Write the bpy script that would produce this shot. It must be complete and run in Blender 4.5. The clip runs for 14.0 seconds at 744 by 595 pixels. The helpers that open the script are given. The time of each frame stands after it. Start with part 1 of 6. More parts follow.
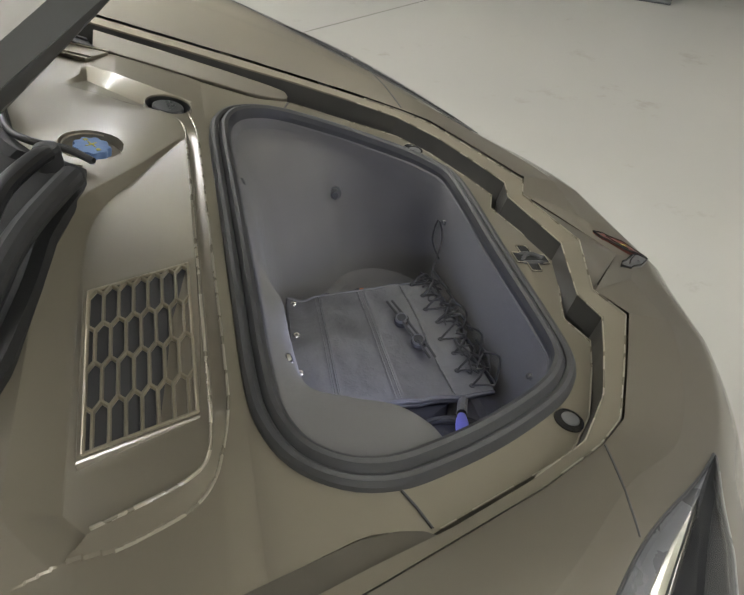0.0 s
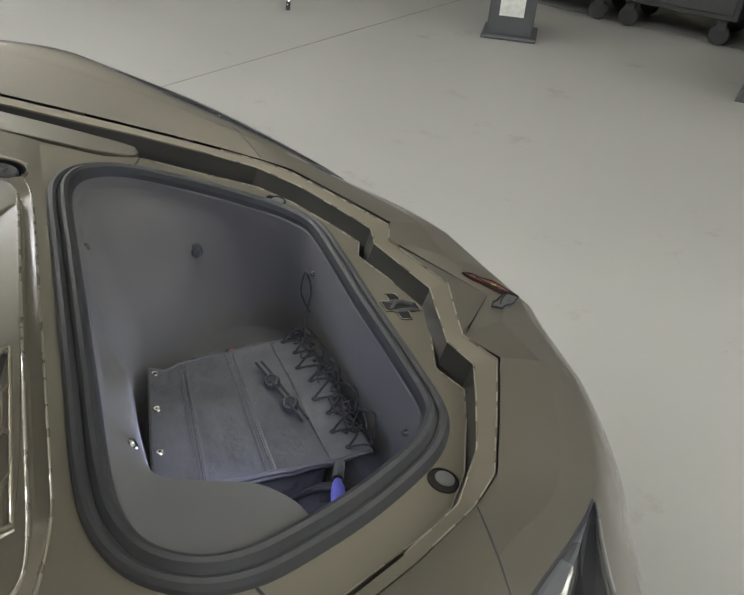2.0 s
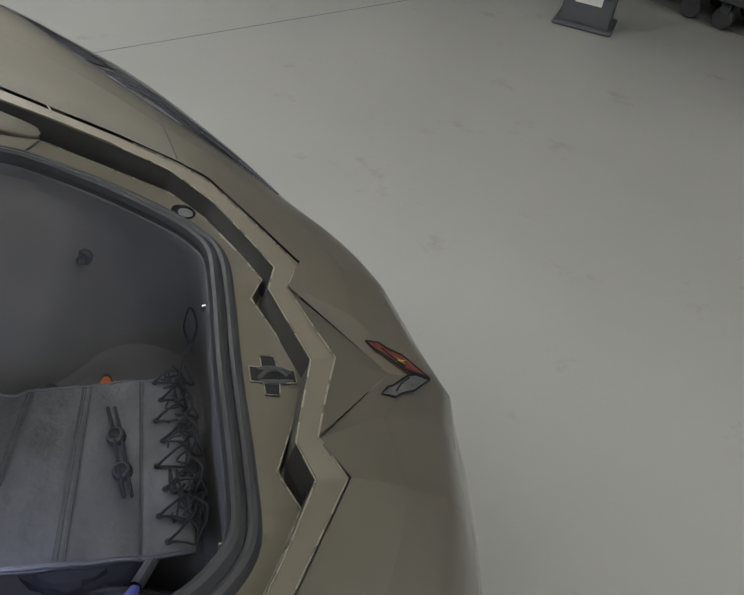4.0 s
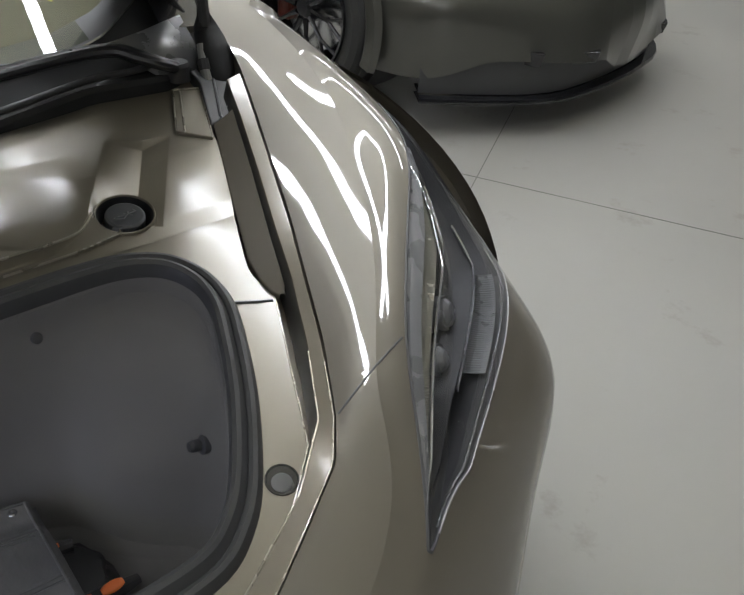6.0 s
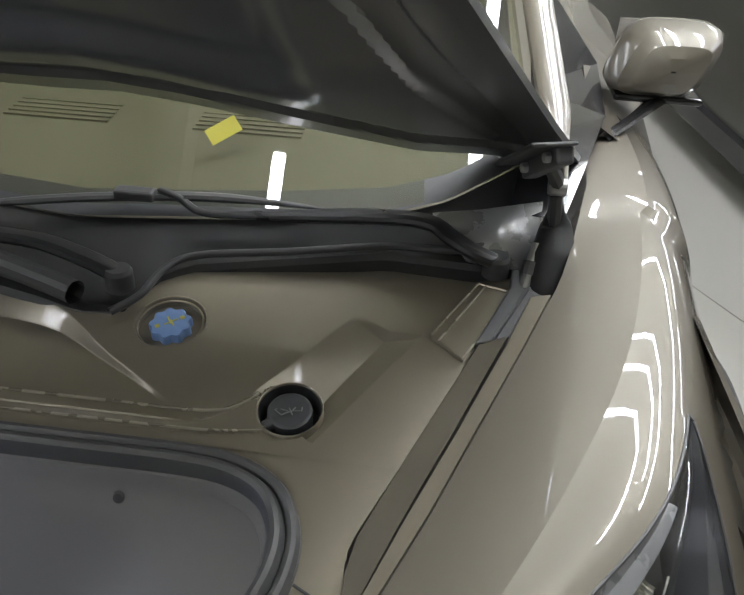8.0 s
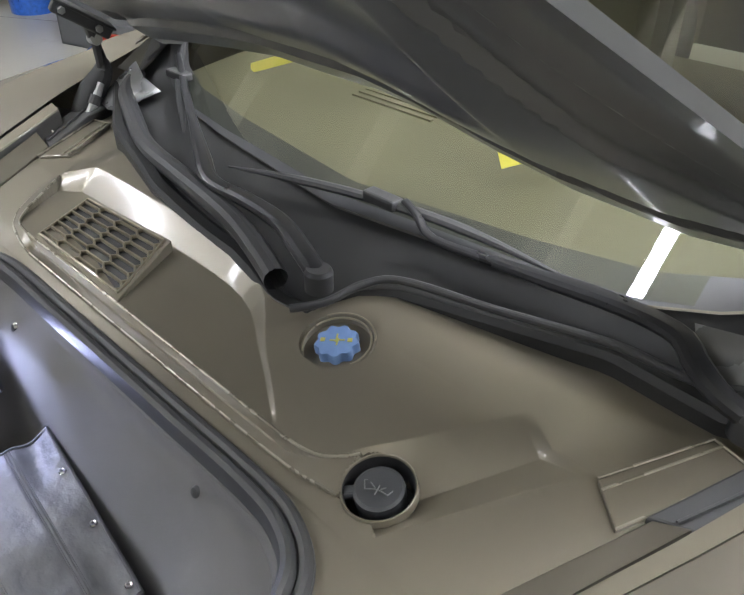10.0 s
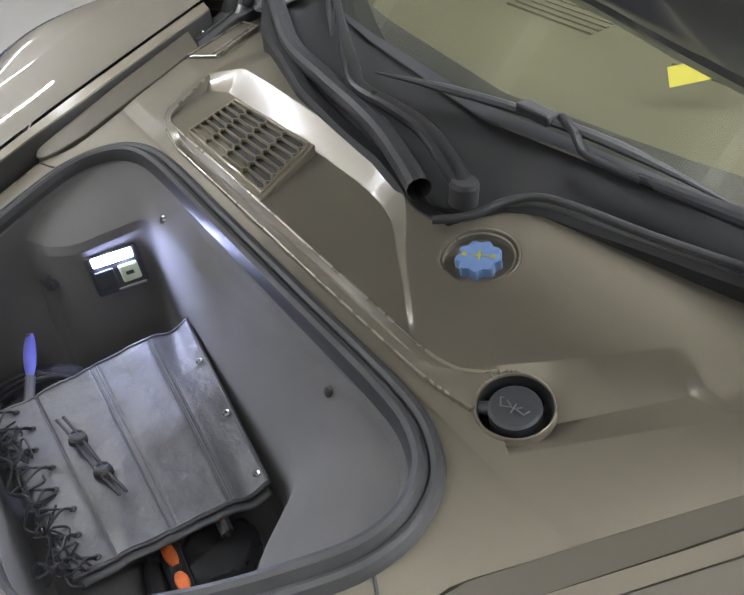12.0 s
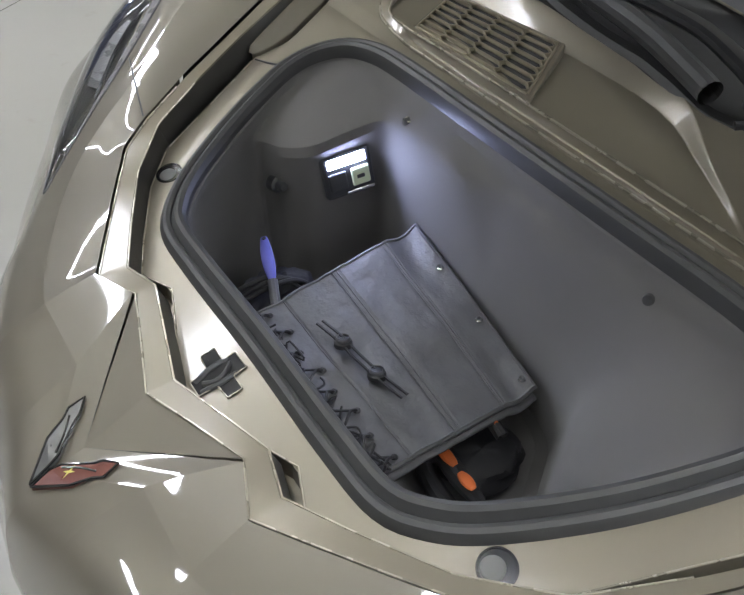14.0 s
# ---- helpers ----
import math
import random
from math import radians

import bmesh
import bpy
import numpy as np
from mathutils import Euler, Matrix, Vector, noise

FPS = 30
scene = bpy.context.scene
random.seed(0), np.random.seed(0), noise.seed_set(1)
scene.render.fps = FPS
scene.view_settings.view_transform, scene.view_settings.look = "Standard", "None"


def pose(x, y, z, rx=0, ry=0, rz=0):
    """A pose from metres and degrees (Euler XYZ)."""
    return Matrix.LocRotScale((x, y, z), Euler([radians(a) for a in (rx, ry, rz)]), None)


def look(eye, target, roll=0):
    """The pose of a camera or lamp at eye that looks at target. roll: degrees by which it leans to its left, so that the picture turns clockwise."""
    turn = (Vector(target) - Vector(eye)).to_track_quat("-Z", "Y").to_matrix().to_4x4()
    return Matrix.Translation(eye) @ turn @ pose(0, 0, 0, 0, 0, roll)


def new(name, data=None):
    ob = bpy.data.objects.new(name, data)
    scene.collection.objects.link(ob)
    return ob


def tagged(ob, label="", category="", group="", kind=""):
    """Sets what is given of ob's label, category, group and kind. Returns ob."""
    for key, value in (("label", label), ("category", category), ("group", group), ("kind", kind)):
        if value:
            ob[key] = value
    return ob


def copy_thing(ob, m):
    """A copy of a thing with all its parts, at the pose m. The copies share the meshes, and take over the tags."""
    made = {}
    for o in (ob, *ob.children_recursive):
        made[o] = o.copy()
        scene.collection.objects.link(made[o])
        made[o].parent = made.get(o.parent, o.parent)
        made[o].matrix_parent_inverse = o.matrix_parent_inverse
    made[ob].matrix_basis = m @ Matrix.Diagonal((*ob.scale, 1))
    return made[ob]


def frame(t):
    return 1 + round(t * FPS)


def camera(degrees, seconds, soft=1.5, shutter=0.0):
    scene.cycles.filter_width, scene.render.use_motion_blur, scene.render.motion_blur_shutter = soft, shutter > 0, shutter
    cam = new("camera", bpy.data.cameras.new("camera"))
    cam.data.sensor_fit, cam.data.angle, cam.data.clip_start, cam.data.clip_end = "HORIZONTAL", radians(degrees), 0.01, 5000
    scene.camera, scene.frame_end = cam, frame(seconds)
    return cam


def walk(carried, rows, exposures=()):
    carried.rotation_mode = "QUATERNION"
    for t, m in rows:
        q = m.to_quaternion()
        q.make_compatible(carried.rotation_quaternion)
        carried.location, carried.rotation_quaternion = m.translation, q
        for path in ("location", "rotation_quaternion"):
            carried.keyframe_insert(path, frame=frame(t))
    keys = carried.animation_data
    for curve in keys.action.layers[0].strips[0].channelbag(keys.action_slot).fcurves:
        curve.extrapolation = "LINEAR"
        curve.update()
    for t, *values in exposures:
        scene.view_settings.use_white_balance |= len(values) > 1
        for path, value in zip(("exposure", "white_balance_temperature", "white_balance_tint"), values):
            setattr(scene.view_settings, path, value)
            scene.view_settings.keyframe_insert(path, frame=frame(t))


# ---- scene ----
from mathutils.bvhtree import BVHTree

EXPOSURE = 0.0
cam = camera(53.25, 14.0)
PATH = [
    (0, look((0.0317, -0.8592, 1.2393), (0.2378, -0.1078, 0.6124), 3.36)),
    (0.5, look((0.0478, -0.8551, 1.2349), (0.2990, -0.1001, 0.6292), 3.43)),
    (1, look((0.0714, -0.8349, 1.2291), (0.3351, -0.0761, 0.6335), 2.72)),
    (1.5, look((0.0901, -0.8184, 1.2225), (0.3797, -0.0632, 0.6344), 2.99)),
    (2, look((0.1100, -0.8158, 1.2235), (0.4430, -0.0700, 0.6466), 4.08)),
    (2.5, look((0.1106, -0.8316, 1.2372), (0.4583, -0.0775, 0.6801), 4.53)),
    (2.7, look((0.0641, -0.8433, 1.2421), (0.4604, -0.1095, 0.6902), 7.22)),
    (4.8, look((0.7328, -0.4088, 1.2364), (0.6208, 0.3301, 0.5720), 2.22)),
    (5, look((0.7931, -0.3505, 1.1958), (0.5410, 0.3847, 0.5666), -1.00)),
    (5.4, look((0.8776, -0.2521, 1.2305), (0.3795, 0.3559, 0.6121), -3.78)),
    (5.5, look((0.8835, -0.1931, 1.2323), (0.3537, 0.3833, 0.6102), -3.39)),
    (6, look((0.8425, 0.0455, 1.2242), (0.2687, 0.5982, 0.6198), 5.53)),
    (6.5, look((0.8338, 0.1537, 1.2598), (0.1042, 0.5042, 0.6726), 3.59)),
    (7, look((0.8978, 0.2974, 1.3002), (0.0703, 0.4404, 0.7573), -0.61)),
    (7.5, look((0.7845, 0.4096, 1.2646), (-0.0622, 0.4634, 0.7354), 0.62)),
    (8, look((0.6359, 0.5402, 1.2686), (-0.1989, 0.4608, 0.7238), 2.78)),
    (8.2, look((0.5927, 0.5693, 1.2750), (-0.2263, 0.4077, 0.7244), 1.67)),
    (8.5, look((0.5557, 0.6747, 1.2779), (-0.2122, 0.3339, 0.7355), 0.03)),
    (9, look((0.4713, 0.7210, 1.2704), (-0.1845, 0.2028, 0.7214), -0.87)),
    (9.2, look((0.4207, 0.7258, 1.2579), (-0.2317, 0.2073, 0.7052), 0.61)),
    (11.5, look((0.3353, 0.7457, 1.2353), (-0.1117, 0.0474, 0.6761), -2.26)),
    (12, look((0.3817, 0.7150, 1.2155), (-0.0592, 0.0756, 0.5856), -0.84)),
    (12.5, look((0.4142, 0.6968, 1.1696), (-0.0284, 0.1632, 0.4489), 1.48)),
    (13, look((0.4477, 0.7221, 1.1896), (0.0312, 0.1915, 0.4514), 0.51)),
    (13.5, look((0.5236, 0.6491, 1.2062), (0.1263, 0.0842, 0.4831), 0.25)),
    (13.7, look((0.5885, 0.5828, 1.2151), (0.1923, 0.0156, 0.4931), 0.59)),
    (14, look((0.6720, 0.5064, 1.2072), (0.2746, -0.0630, 0.4876), 0.32)),
]
walk(cam, PATH, exposures=[
    (0.0, EXPOSURE + 0.80, 6600, 12), (2.0, EXPOSURE + 0.62, 6380, 12), (2.5, EXPOSURE + 0.54, 6340, 12), (5.0, EXPOSURE - 0.12, 6200, 13), (6.0, EXPOSURE - 0.06, 6300, 13),
    (6.5, EXPOSURE + 0.0, 6280, 13), (7.0, EXPOSURE + 0.30, 6260, 13), (7.5, EXPOSURE + 0.52, 6250, 13), (8.5, EXPOSURE + 0.66, 6300, 12), (9.0, EXPOSURE + 1.24, 6160, 15),
    (11.5, EXPOSURE + 1.32, 6240, 15), (12.5, EXPOSURE + 1.08, 6060, 16), (13.5, EXPOSURE + 0.96, 6140, 14), (14.0, EXPOSURE + 0.88, 6180, 14)])

# ---- world and large lights ----
world = bpy.data.worlds.new("hall_air")
scene.world = world
world.use_nodes = True
world.node_tree.nodes["Background"].inputs[0].default_value = (0.78, 0.82, 0.82, 1)
world.node_tree.nodes["Background"].inputs[1].default_value = 0.25


# ---- materials ----
def principled(name, color, rough=0.5, metal=0.0, coat=0.0, **more):
    m = bpy.data.materials.new(name)
    m.use_nodes = True
    b = m.node_tree.nodes["Principled BSDF"]
    b.inputs["Base Color"].default_value = (*color, 1)
    b.inputs["Roughness"].default_value = rough
    b.inputs["Metallic"].default_value = metal
    b.inputs["Coat Weight"].default_value = coat
    b.inputs["Coat Roughness"].default_value = 0.03
    for key, value in more.items():
        b.inputs[key.replace("_", " ")].default_value = value
    return m


def wear(m, scale=6.0, amount=0.12, bump_scale=400.0, bump=0.05, rough_var=0.08, dist=0.002):
    """Two scales of variation: broad tone and gloss, and a fine grain in relief."""
    nt = m.node_tree
    b = nt.nodes["Principled BSDF"]
    tc = nt.nodes.new("ShaderNodeTexCoord")
    n1 = nt.nodes.new("ShaderNodeTexNoise")
    n1.inputs["Scale"].default_value = scale
    n1.inputs["Detail"].default_value = 6
    n2 = nt.nodes.new("ShaderNodeTexNoise")
    n2.inputs["Scale"].default_value = bump_scale
    n2.inputs["Detail"].default_value = 3
    nt.links.new(tc.outputs["Object"], n1.inputs["Vector"])
    nt.links.new(tc.outputs["Object"], n2.inputs["Vector"])
    base = list(b.inputs["Base Color"].default_value)
    mix = nt.nodes.new("ShaderNodeMix")
    mix.data_type = "RGBA"
    mix.inputs["A"].default_value = [c * (1 - amount) for c in base[:3]] + [1]
    mix.inputs["B"].default_value = [min(1, c * (1 + amount)) for c in base[:3]] + [1]
    nt.links.new(n1.outputs["Fac"], mix.inputs["Factor"])
    nt.links.new(mix.outputs["Result"], b.inputs["Base Color"])
    mr = nt.nodes.new("ShaderNodeMapRange")
    r = b.inputs["Roughness"].default_value
    mr.inputs["To Min"].default_value = max(0.02, r - rough_var)
    mr.inputs["To Max"].default_value = min(1, r + rough_var)
    nt.links.new(n1.outputs["Fac"], mr.inputs["Value"])
    nt.links.new(mr.outputs["Result"], b.inputs["Roughness"])
    bp = nt.nodes.new("ShaderNodeBump")
    bp.inputs["Strength"].default_value = bump
    bp.inputs["Distance"].default_value = dist
    nt.links.new(n2.outputs["Fac"], bp.inputs["Height"])
    nt.links.new(bp.outputs["Normal"], b.inputs["Normal"])
    return m


# One bronze in two tones: paler and softer-coated on the inner panels
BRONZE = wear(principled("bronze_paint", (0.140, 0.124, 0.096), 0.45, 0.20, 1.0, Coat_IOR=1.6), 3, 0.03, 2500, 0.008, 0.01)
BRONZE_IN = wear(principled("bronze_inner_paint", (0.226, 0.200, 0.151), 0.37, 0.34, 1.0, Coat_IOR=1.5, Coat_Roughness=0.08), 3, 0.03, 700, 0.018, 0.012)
BRONZE_IN.node_tree.nodes["Principled BSDF"].inputs["Coat Roughness"].default_value = 0.14
RUBBER = wear(principled("seal_rubber", (0.060, 0.060, 0.061), 0.46), 20, 0.2, 900, 0.1)
LINER = wear(principled("felt_liner", (0.155, 0.149, 0.144), 0.85, Sheen_Weight=0.2), 5, 0.15, 1800, 0.5)
BLACK = wear(principled("black_plastic", (0.060, 0.060, 0.061), 0.45), 10, 0.2, 1200, 0.12)
GLOSS = wear(principled("gloss_black", (0.015, 0.015, 0.017), 0.15, 0, 0.6), 10, 0.2, 900, 0.01, 0.03)
CHROME = wear(principled("bright_metal", (0.65, 0.65, 0.66), 0.18, 1.0), 30, 0.1, 800, 0.03)
FLOOR = wear(principled("epoxy_floor", (0.305, 0.297, 0.272), 0.36), 0.9, 0.12, 60, 0.03, 0.08)
DARKCAR = wear(principled("dark_grey_paint", (0.090, 0.088, 0.076), 0.3, 0.4, 1.0), 3, 0.06, 2500, 0.02, 0.03)
TYRE = wear(principled("tyre_rubber", (0.035, 0.035, 0.034), 0.75), 20, 0.2, 500, 0.2)
LEATHER = wear(principled("grey_black_leather", (0.115, 0.115, 0.120), 0.46, 0, 0.04, Coat_Roughness=0.30), 22, 0.3, 45, 0.55, 0.1, 0.006)
WALLM = wear(principled("painted_wall", (0.42, 0.415, 0.38), 0.7), 1.0, 0.06, 80, 0.05)
DARKWALL = wear(principled("dark_wall", (0.13, 0.13, 0.125), 0.7), 1.0, 0.1, 80, 0.05)
CEILM = wear(principled("ceiling_paint", (0.68, 0.65, 0.52), 0.8), 0.6, 0.25, 60, 0.1)


# ---- building helpers ----
def mesh_of(name, verts, faces, mat, parent=None, label="", smooth=True):
    me = bpy.data.meshes.new(name)
    me.from_pydata([tuple(map(float, v)) for v in verts], [], faces)
    me.validate()
    bm = bmesh.new()
    bm.from_mesh(me)
    bmesh.ops.recalc_face_normals(bm, faces=bm.faces)
    bm.to_mesh(me)
    bm.free()
    if smooth:
        me.polygons.foreach_set("use_smooth", [True] * len(me.polygons))
        me.set_sharp_from_angle(angle=radians(22))
    me.materials.append(mat)
    ob = new(name, me)
    if parent:
        ob.parent = parent
    return tagged(ob, label)


def spline(pts, n, closed=False):
    """n points evenly along a centripetal-like smooth curve through pts."""
    p = np.array(pts, float)
    k = len(p)
    out = []
    segs = k if closed else k - 1
    for i in range(segs):
        a, b, c, d = ((p[(i - 1) % k], p[i], p[(i + 1) % k], p[(i + 2) % k]) if closed else
                      (p[max(i - 1, 0)], p[i], p[i + 1], p[min(i + 2, k - 1)]))
        for t in np.linspace(0, 1, 16, endpoint=False):
            out.append(0.5 * (2 * b + (c - a) * t + (2 * a - 5 * b + 4 * c - d) * t * t + (3 * b - a - 3 * c + d) * t ** 3))
    out.append(p[0] if closed else p[-1])
    out = np.array(out)
    s = np.r_[0, np.cumsum(np.linalg.norm(np.diff(out, axis=0), axis=1))]
    q = np.linspace(0, s[-1], n + 1)[:-1] if closed else np.linspace(0, s[-1], n)
    return np.stack([np.interp(q, s, out[:, j]) for j in range(out.shape[1])], 1)


def poly(pts, n):
    """n points evenly along straight segments."""
    p = np.array(pts, float)
    s = np.r_[0, np.cumsum(np.linalg.norm(np.diff(p, axis=0), axis=1))]
    q = np.linspace(0, s[-1], n)
    return np.stack([np.interp(q, s, p[:, j]) for j in range(p.shape[1])], 1)


def knots(pts, per):
    """A smooth curve through pts with the same number of samples between every two of them."""
    p = np.array(pts, float)
    k = len(p)
    out = []
    for i in range(k - 1):
        b, c = p[i], p[i + 1]
        a = p[i - 1] if i else 2 * b - c
        d = p[i + 2] if i + 2 < k else 2 * c - b
        la, lb, lc = (max(np.linalg.norm(v), 1e-6) ** 0.5 for v in (b - a, c - b, d - c))
        m1 = (c - b) + lb * ((b - a) / la - (c - a) / (la + lb)) if i else c - b
        m2 = (c - b) + lb * ((d - c) / lc - (d - b) / (lb + lc)) if i + 2 < k else c - b
        for t in np.linspace(0, 1, per, endpoint=False):
            out.append((2 * t ** 3 - 3 * t * t + 1) * b + (t ** 3 - 2 * t * t + t) * m1 + (3 * t * t - 2 * t ** 3) * c + (t ** 3 - t * t) * m2)
    out.append(p[-1])
    return np.array(out)


def grid_faces(nu, nv, closed_u=False, flip=False):
    f = []
    for i in range(nu if closed_u else nu - 1):
        j = (i + 1) % nu
        for v in range(nv - 1):
            q = (i * nv + v, j * nv + v, j * nv + v + 1, i * nv + v + 1)
            f.append(q[::-1] if flip else q)
    return f


def loft(name, rows, mat, parent=None, label="", closed=False, smooth=True):
    """A skin over rows of points, all of one length."""
    rows = np.array(rows, float)
    nu, nv = rows.shape[:2]
    return mesh_of(name, rows.reshape(-1, 3), grid_faces(nu, nv, closed), mat, parent, label, smooth)


def add_solid(ob, thickness, offset=-1):
    m = ob.modifiers.new("thickness", "SOLIDIFY")
    m.thickness, m.offset = thickness, offset
    return ob


def add_bevel(ob, width, segments=2):
    m = ob.modifiers.new("edge", "BEVEL")
    m.width, m.segments, m.limit_method = width, segments, "ANGLE"
    return ob


def box_data(x0, x1, y0, y1, z0, z1):
    v = [(x, y, z) for x in (x0, x1) for y in (y0, y1) for z in (z0, z1)]
    f = [(0, 1, 3, 2), (4, 6, 7, 5), (0, 4, 5, 1), (2, 3, 7, 6), (0, 2, 6, 4), (1, 5, 7, 3)]
    return v, f


def box(name, x0, x1, y0, y1, z0, z1, mat, parent=None, label="", bevel=0.0):
    ob = mesh_of(name, *box_data(x0, x1, y0, y1, z0, z1), mat, parent, label, smooth=False)
    return add_bevel(ob, bevel) if bevel else ob


def lathe_data(profile, n=32, axis=2):
    """Points (radius, height) spun round an axis."""
    v, f = [], []
    k = len(profile)
    for i in range(n):
        a = 2 * math.pi * i / n
        for r, h in profile:
            p = [r * math.cos(a), r * math.sin(a), h]
            if axis == 1:
                p = [p[0], p[2], p[1]]
            if axis == 0:
                p = [p[2], p[0], p[1]]
            v.append(p)
    return v, grid_faces(n, k, True)


def lathe(name, profile, mat, parent=None, label="", n=32, axis=2, at=None):
    v, f = lathe_data(profile, n, axis)
    ob = mesh_of(name, v, f, mat, parent, label)
    if at is not None:
        ob.matrix_basis = at
    return ob


def sweep(name, path, radius, mat, parent=None, label="", n=10, closed=False, squash=1.0):
    """A round bar along a path; radius a number or one per point."""
    p = np.array(path, float)
    r = np.broadcast_to(np.asarray(radius, float), len(p))
    rows = []
    for i in range(len(p)):
        a, b = (p[(i - 1) % len(p)], p[(i + 1) % len(p)]) if closed else (p[max(i - 1, 0)], p[min(i + 1, len(p) - 1)])
        t = (b - a) / (np.linalg.norm(b - a) + 1e-12)
        up = np.array([0, 0, 1.0]) if abs(t[2]) < 0.95 else np.array([1.0, 0, 0])
        u = np.cross(t, up)
        u /= np.linalg.norm(u)
        w = np.cross(u, t)
        rows.append([p[i] + r[i] * (math.cos(g) * u + squash * math.sin(g) * w) for g in np.linspace(0, 2 * math.pi, n + 1)])
    ob = loft(name, rows, mat, parent, label, closed)
    return ob


def lump(name, c, r, seed, mat, parent=None, label="", amp=0.22, nu=40, nv=24, floor_z=0.331):
    rows = []
    for i in range(nu):
        a = 2 * math.pi * i / nu
        row = []
        for j in range(nv):
            b = math.pi * (j / (nv - 1) - 0.5)
            d = Vector((math.cos(a) * math.cos(b), math.sin(a) * math.cos(b), math.sin(b)))
            k = 1 + amp * noise.noise(d * 1.8 + Vector((seed, 0, 0))) + 0.08 * noise.noise(d * 6 + Vector((seed, 3, 0)))
            p = [c[q] + r[q] * d[q] * k for q in range(3)]
            p[2] = max(p[2], floor_z)
            row.append(p)
        rows.append(row)
    return loft(name, rows, mat, parent, label, True)


def thing(name, label, category, group="", at=(0, 0, 0)):
    e = tagged(new(name), label, category, group)
    e.location = at
    return e


def mirror_half(half):
    """A half outline from the middle to the middle, closed by its mirror image."""
    h = [tuple(p) for p in half]
    return h + [(x, -y) for x, y in reversed(h) if abs(y) > 1e-6]


NEIGHBOUR = pose(-1.534, 2.815, 0, 0, 0, 7.5) @ Matrix.Scale(1.02, 4)


def crisp(ob, degrees):
    """Sharp edges wherever two faces meet at more than so many degrees."""
    ob.data.set_sharp_from_angle(angle=radians(degrees))
    return ob


def deck(x, y=0.0):
    return 0.672 - 0.205 * x


# ---- hall ----
hall_floor = tagged(mesh_of("floor", *box_data(-9, 9, -9, 9, -0.2, 0), FLOOR, smooth=False), "pale grey-green glossy epoxy workshop floor", "floor", kind="structure")
# Unseen walls; north and west are darkened to dim reflections on the nose
for nm, b in (("wall_north", (9, 9.2, -9, 9, 0, 4.2)), ("wall_south", (-9.2, -9, -9, 9, 0, 4.2)), ("wall_east", (-9, 9, -9.2, -9, 0, 4.2)), ("wall_west", (-9, 9, 9, 9.2, 0, 4.2))):
    tagged(mesh_of(nm, *box_data(*b), DARKWALL if nm in ("wall_north", "wall_west") else WALLM, smooth=False), "unseen workshop wall, darkened to dim the car's reflections" if nm in ("wall_north", "wall_west") else "plain pale painted workshop wall", "wall", kind="structure")
tagged(mesh_of("ceiling", *box_data(-9, 9, -9, 9, 4.2, 4.4), CEILM, smooth=False), "pale workshop ceiling with tube lights", "ceiling", kind="structure")

BEAM = wear(principled("beam_paint", (0.78, 0.74, 0.58), 0.6), 2.0, 0.12, 120, 0.05)
beam_proto = None
for by in (-7.5, -5.0, -2.9, -1.0, 2.6, 4.5, 7.0):
    if beam_proto is None:
        beam_proto = mesh_of("ceiling_beam", *box_data(-8.98, 8.98, -0.09, 0.09, -0.28, -0.004), BEAM, smooth=False)
        tagged(beam_proto, "pale painted steel beam under the ceiling", "beam", "ceiling beams", kind="structure")
        beam_proto.matrix_basis = pose(0, by, 4.2)
    else:
        copy_thing(beam_proto, pose(0, by, 4.2))

TUBE = principled("tube_glow", (1, 1, 1), 0.5)
TUBE.node_tree.nodes["Principled BSDF"].inputs["Emission Color"].default_value = (0.94, 0.975, 1.0, 1)
TUBE.node_tree.nodes["Principled BSDF"].inputs["Emission Strength"].default_value = 45.0
# Tubes near the car follow its reflections; outlying ones are unseen fill light
proto = None
for cy, row_x in ((-4.0, (1.25,)), (-2.25, (1.0, 5.0)), (-0.13, (0.15, 4.75)), (0.90, (-1.45,)), (1.42, (-1.95,)), (1.85, (-1.35,)), (3.4, (-6.4, -4.0, -1.7)), (5.4, (-6.2, -3.6, -1.0))):
    for cx in row_x:
        m = pose(cx, cy, 3.2)
        if proto is None:
            proto = thing("ceiling_light", "white linear tube light hung on rods, outlying ones added as fill", "ceiling light", "ceiling lights")
            box("housing", -1.15, 1.15, -0.012, 0.012, 0.0, 0.05, WALLM, proto, bevel=0.004)
            box("tube", -1.12, 1.12, -0.035, 0.035, -0.03, -0.003, TUBE, proto, "glowing white tube", bevel=0.01)
            for rx in (-0.8, 0.8):
                box("rod", rx - 0.006, rx + 0.006, -0.006, 0.006, 0.05, 1.0, CHROME, proto)
            proto.matrix_basis = m
        else:
            copy_thing(proto, m)

# ---- the car ----
car = thing("sports_car", "bronze metallic mid-engine sports car with its front lid raised", "car")

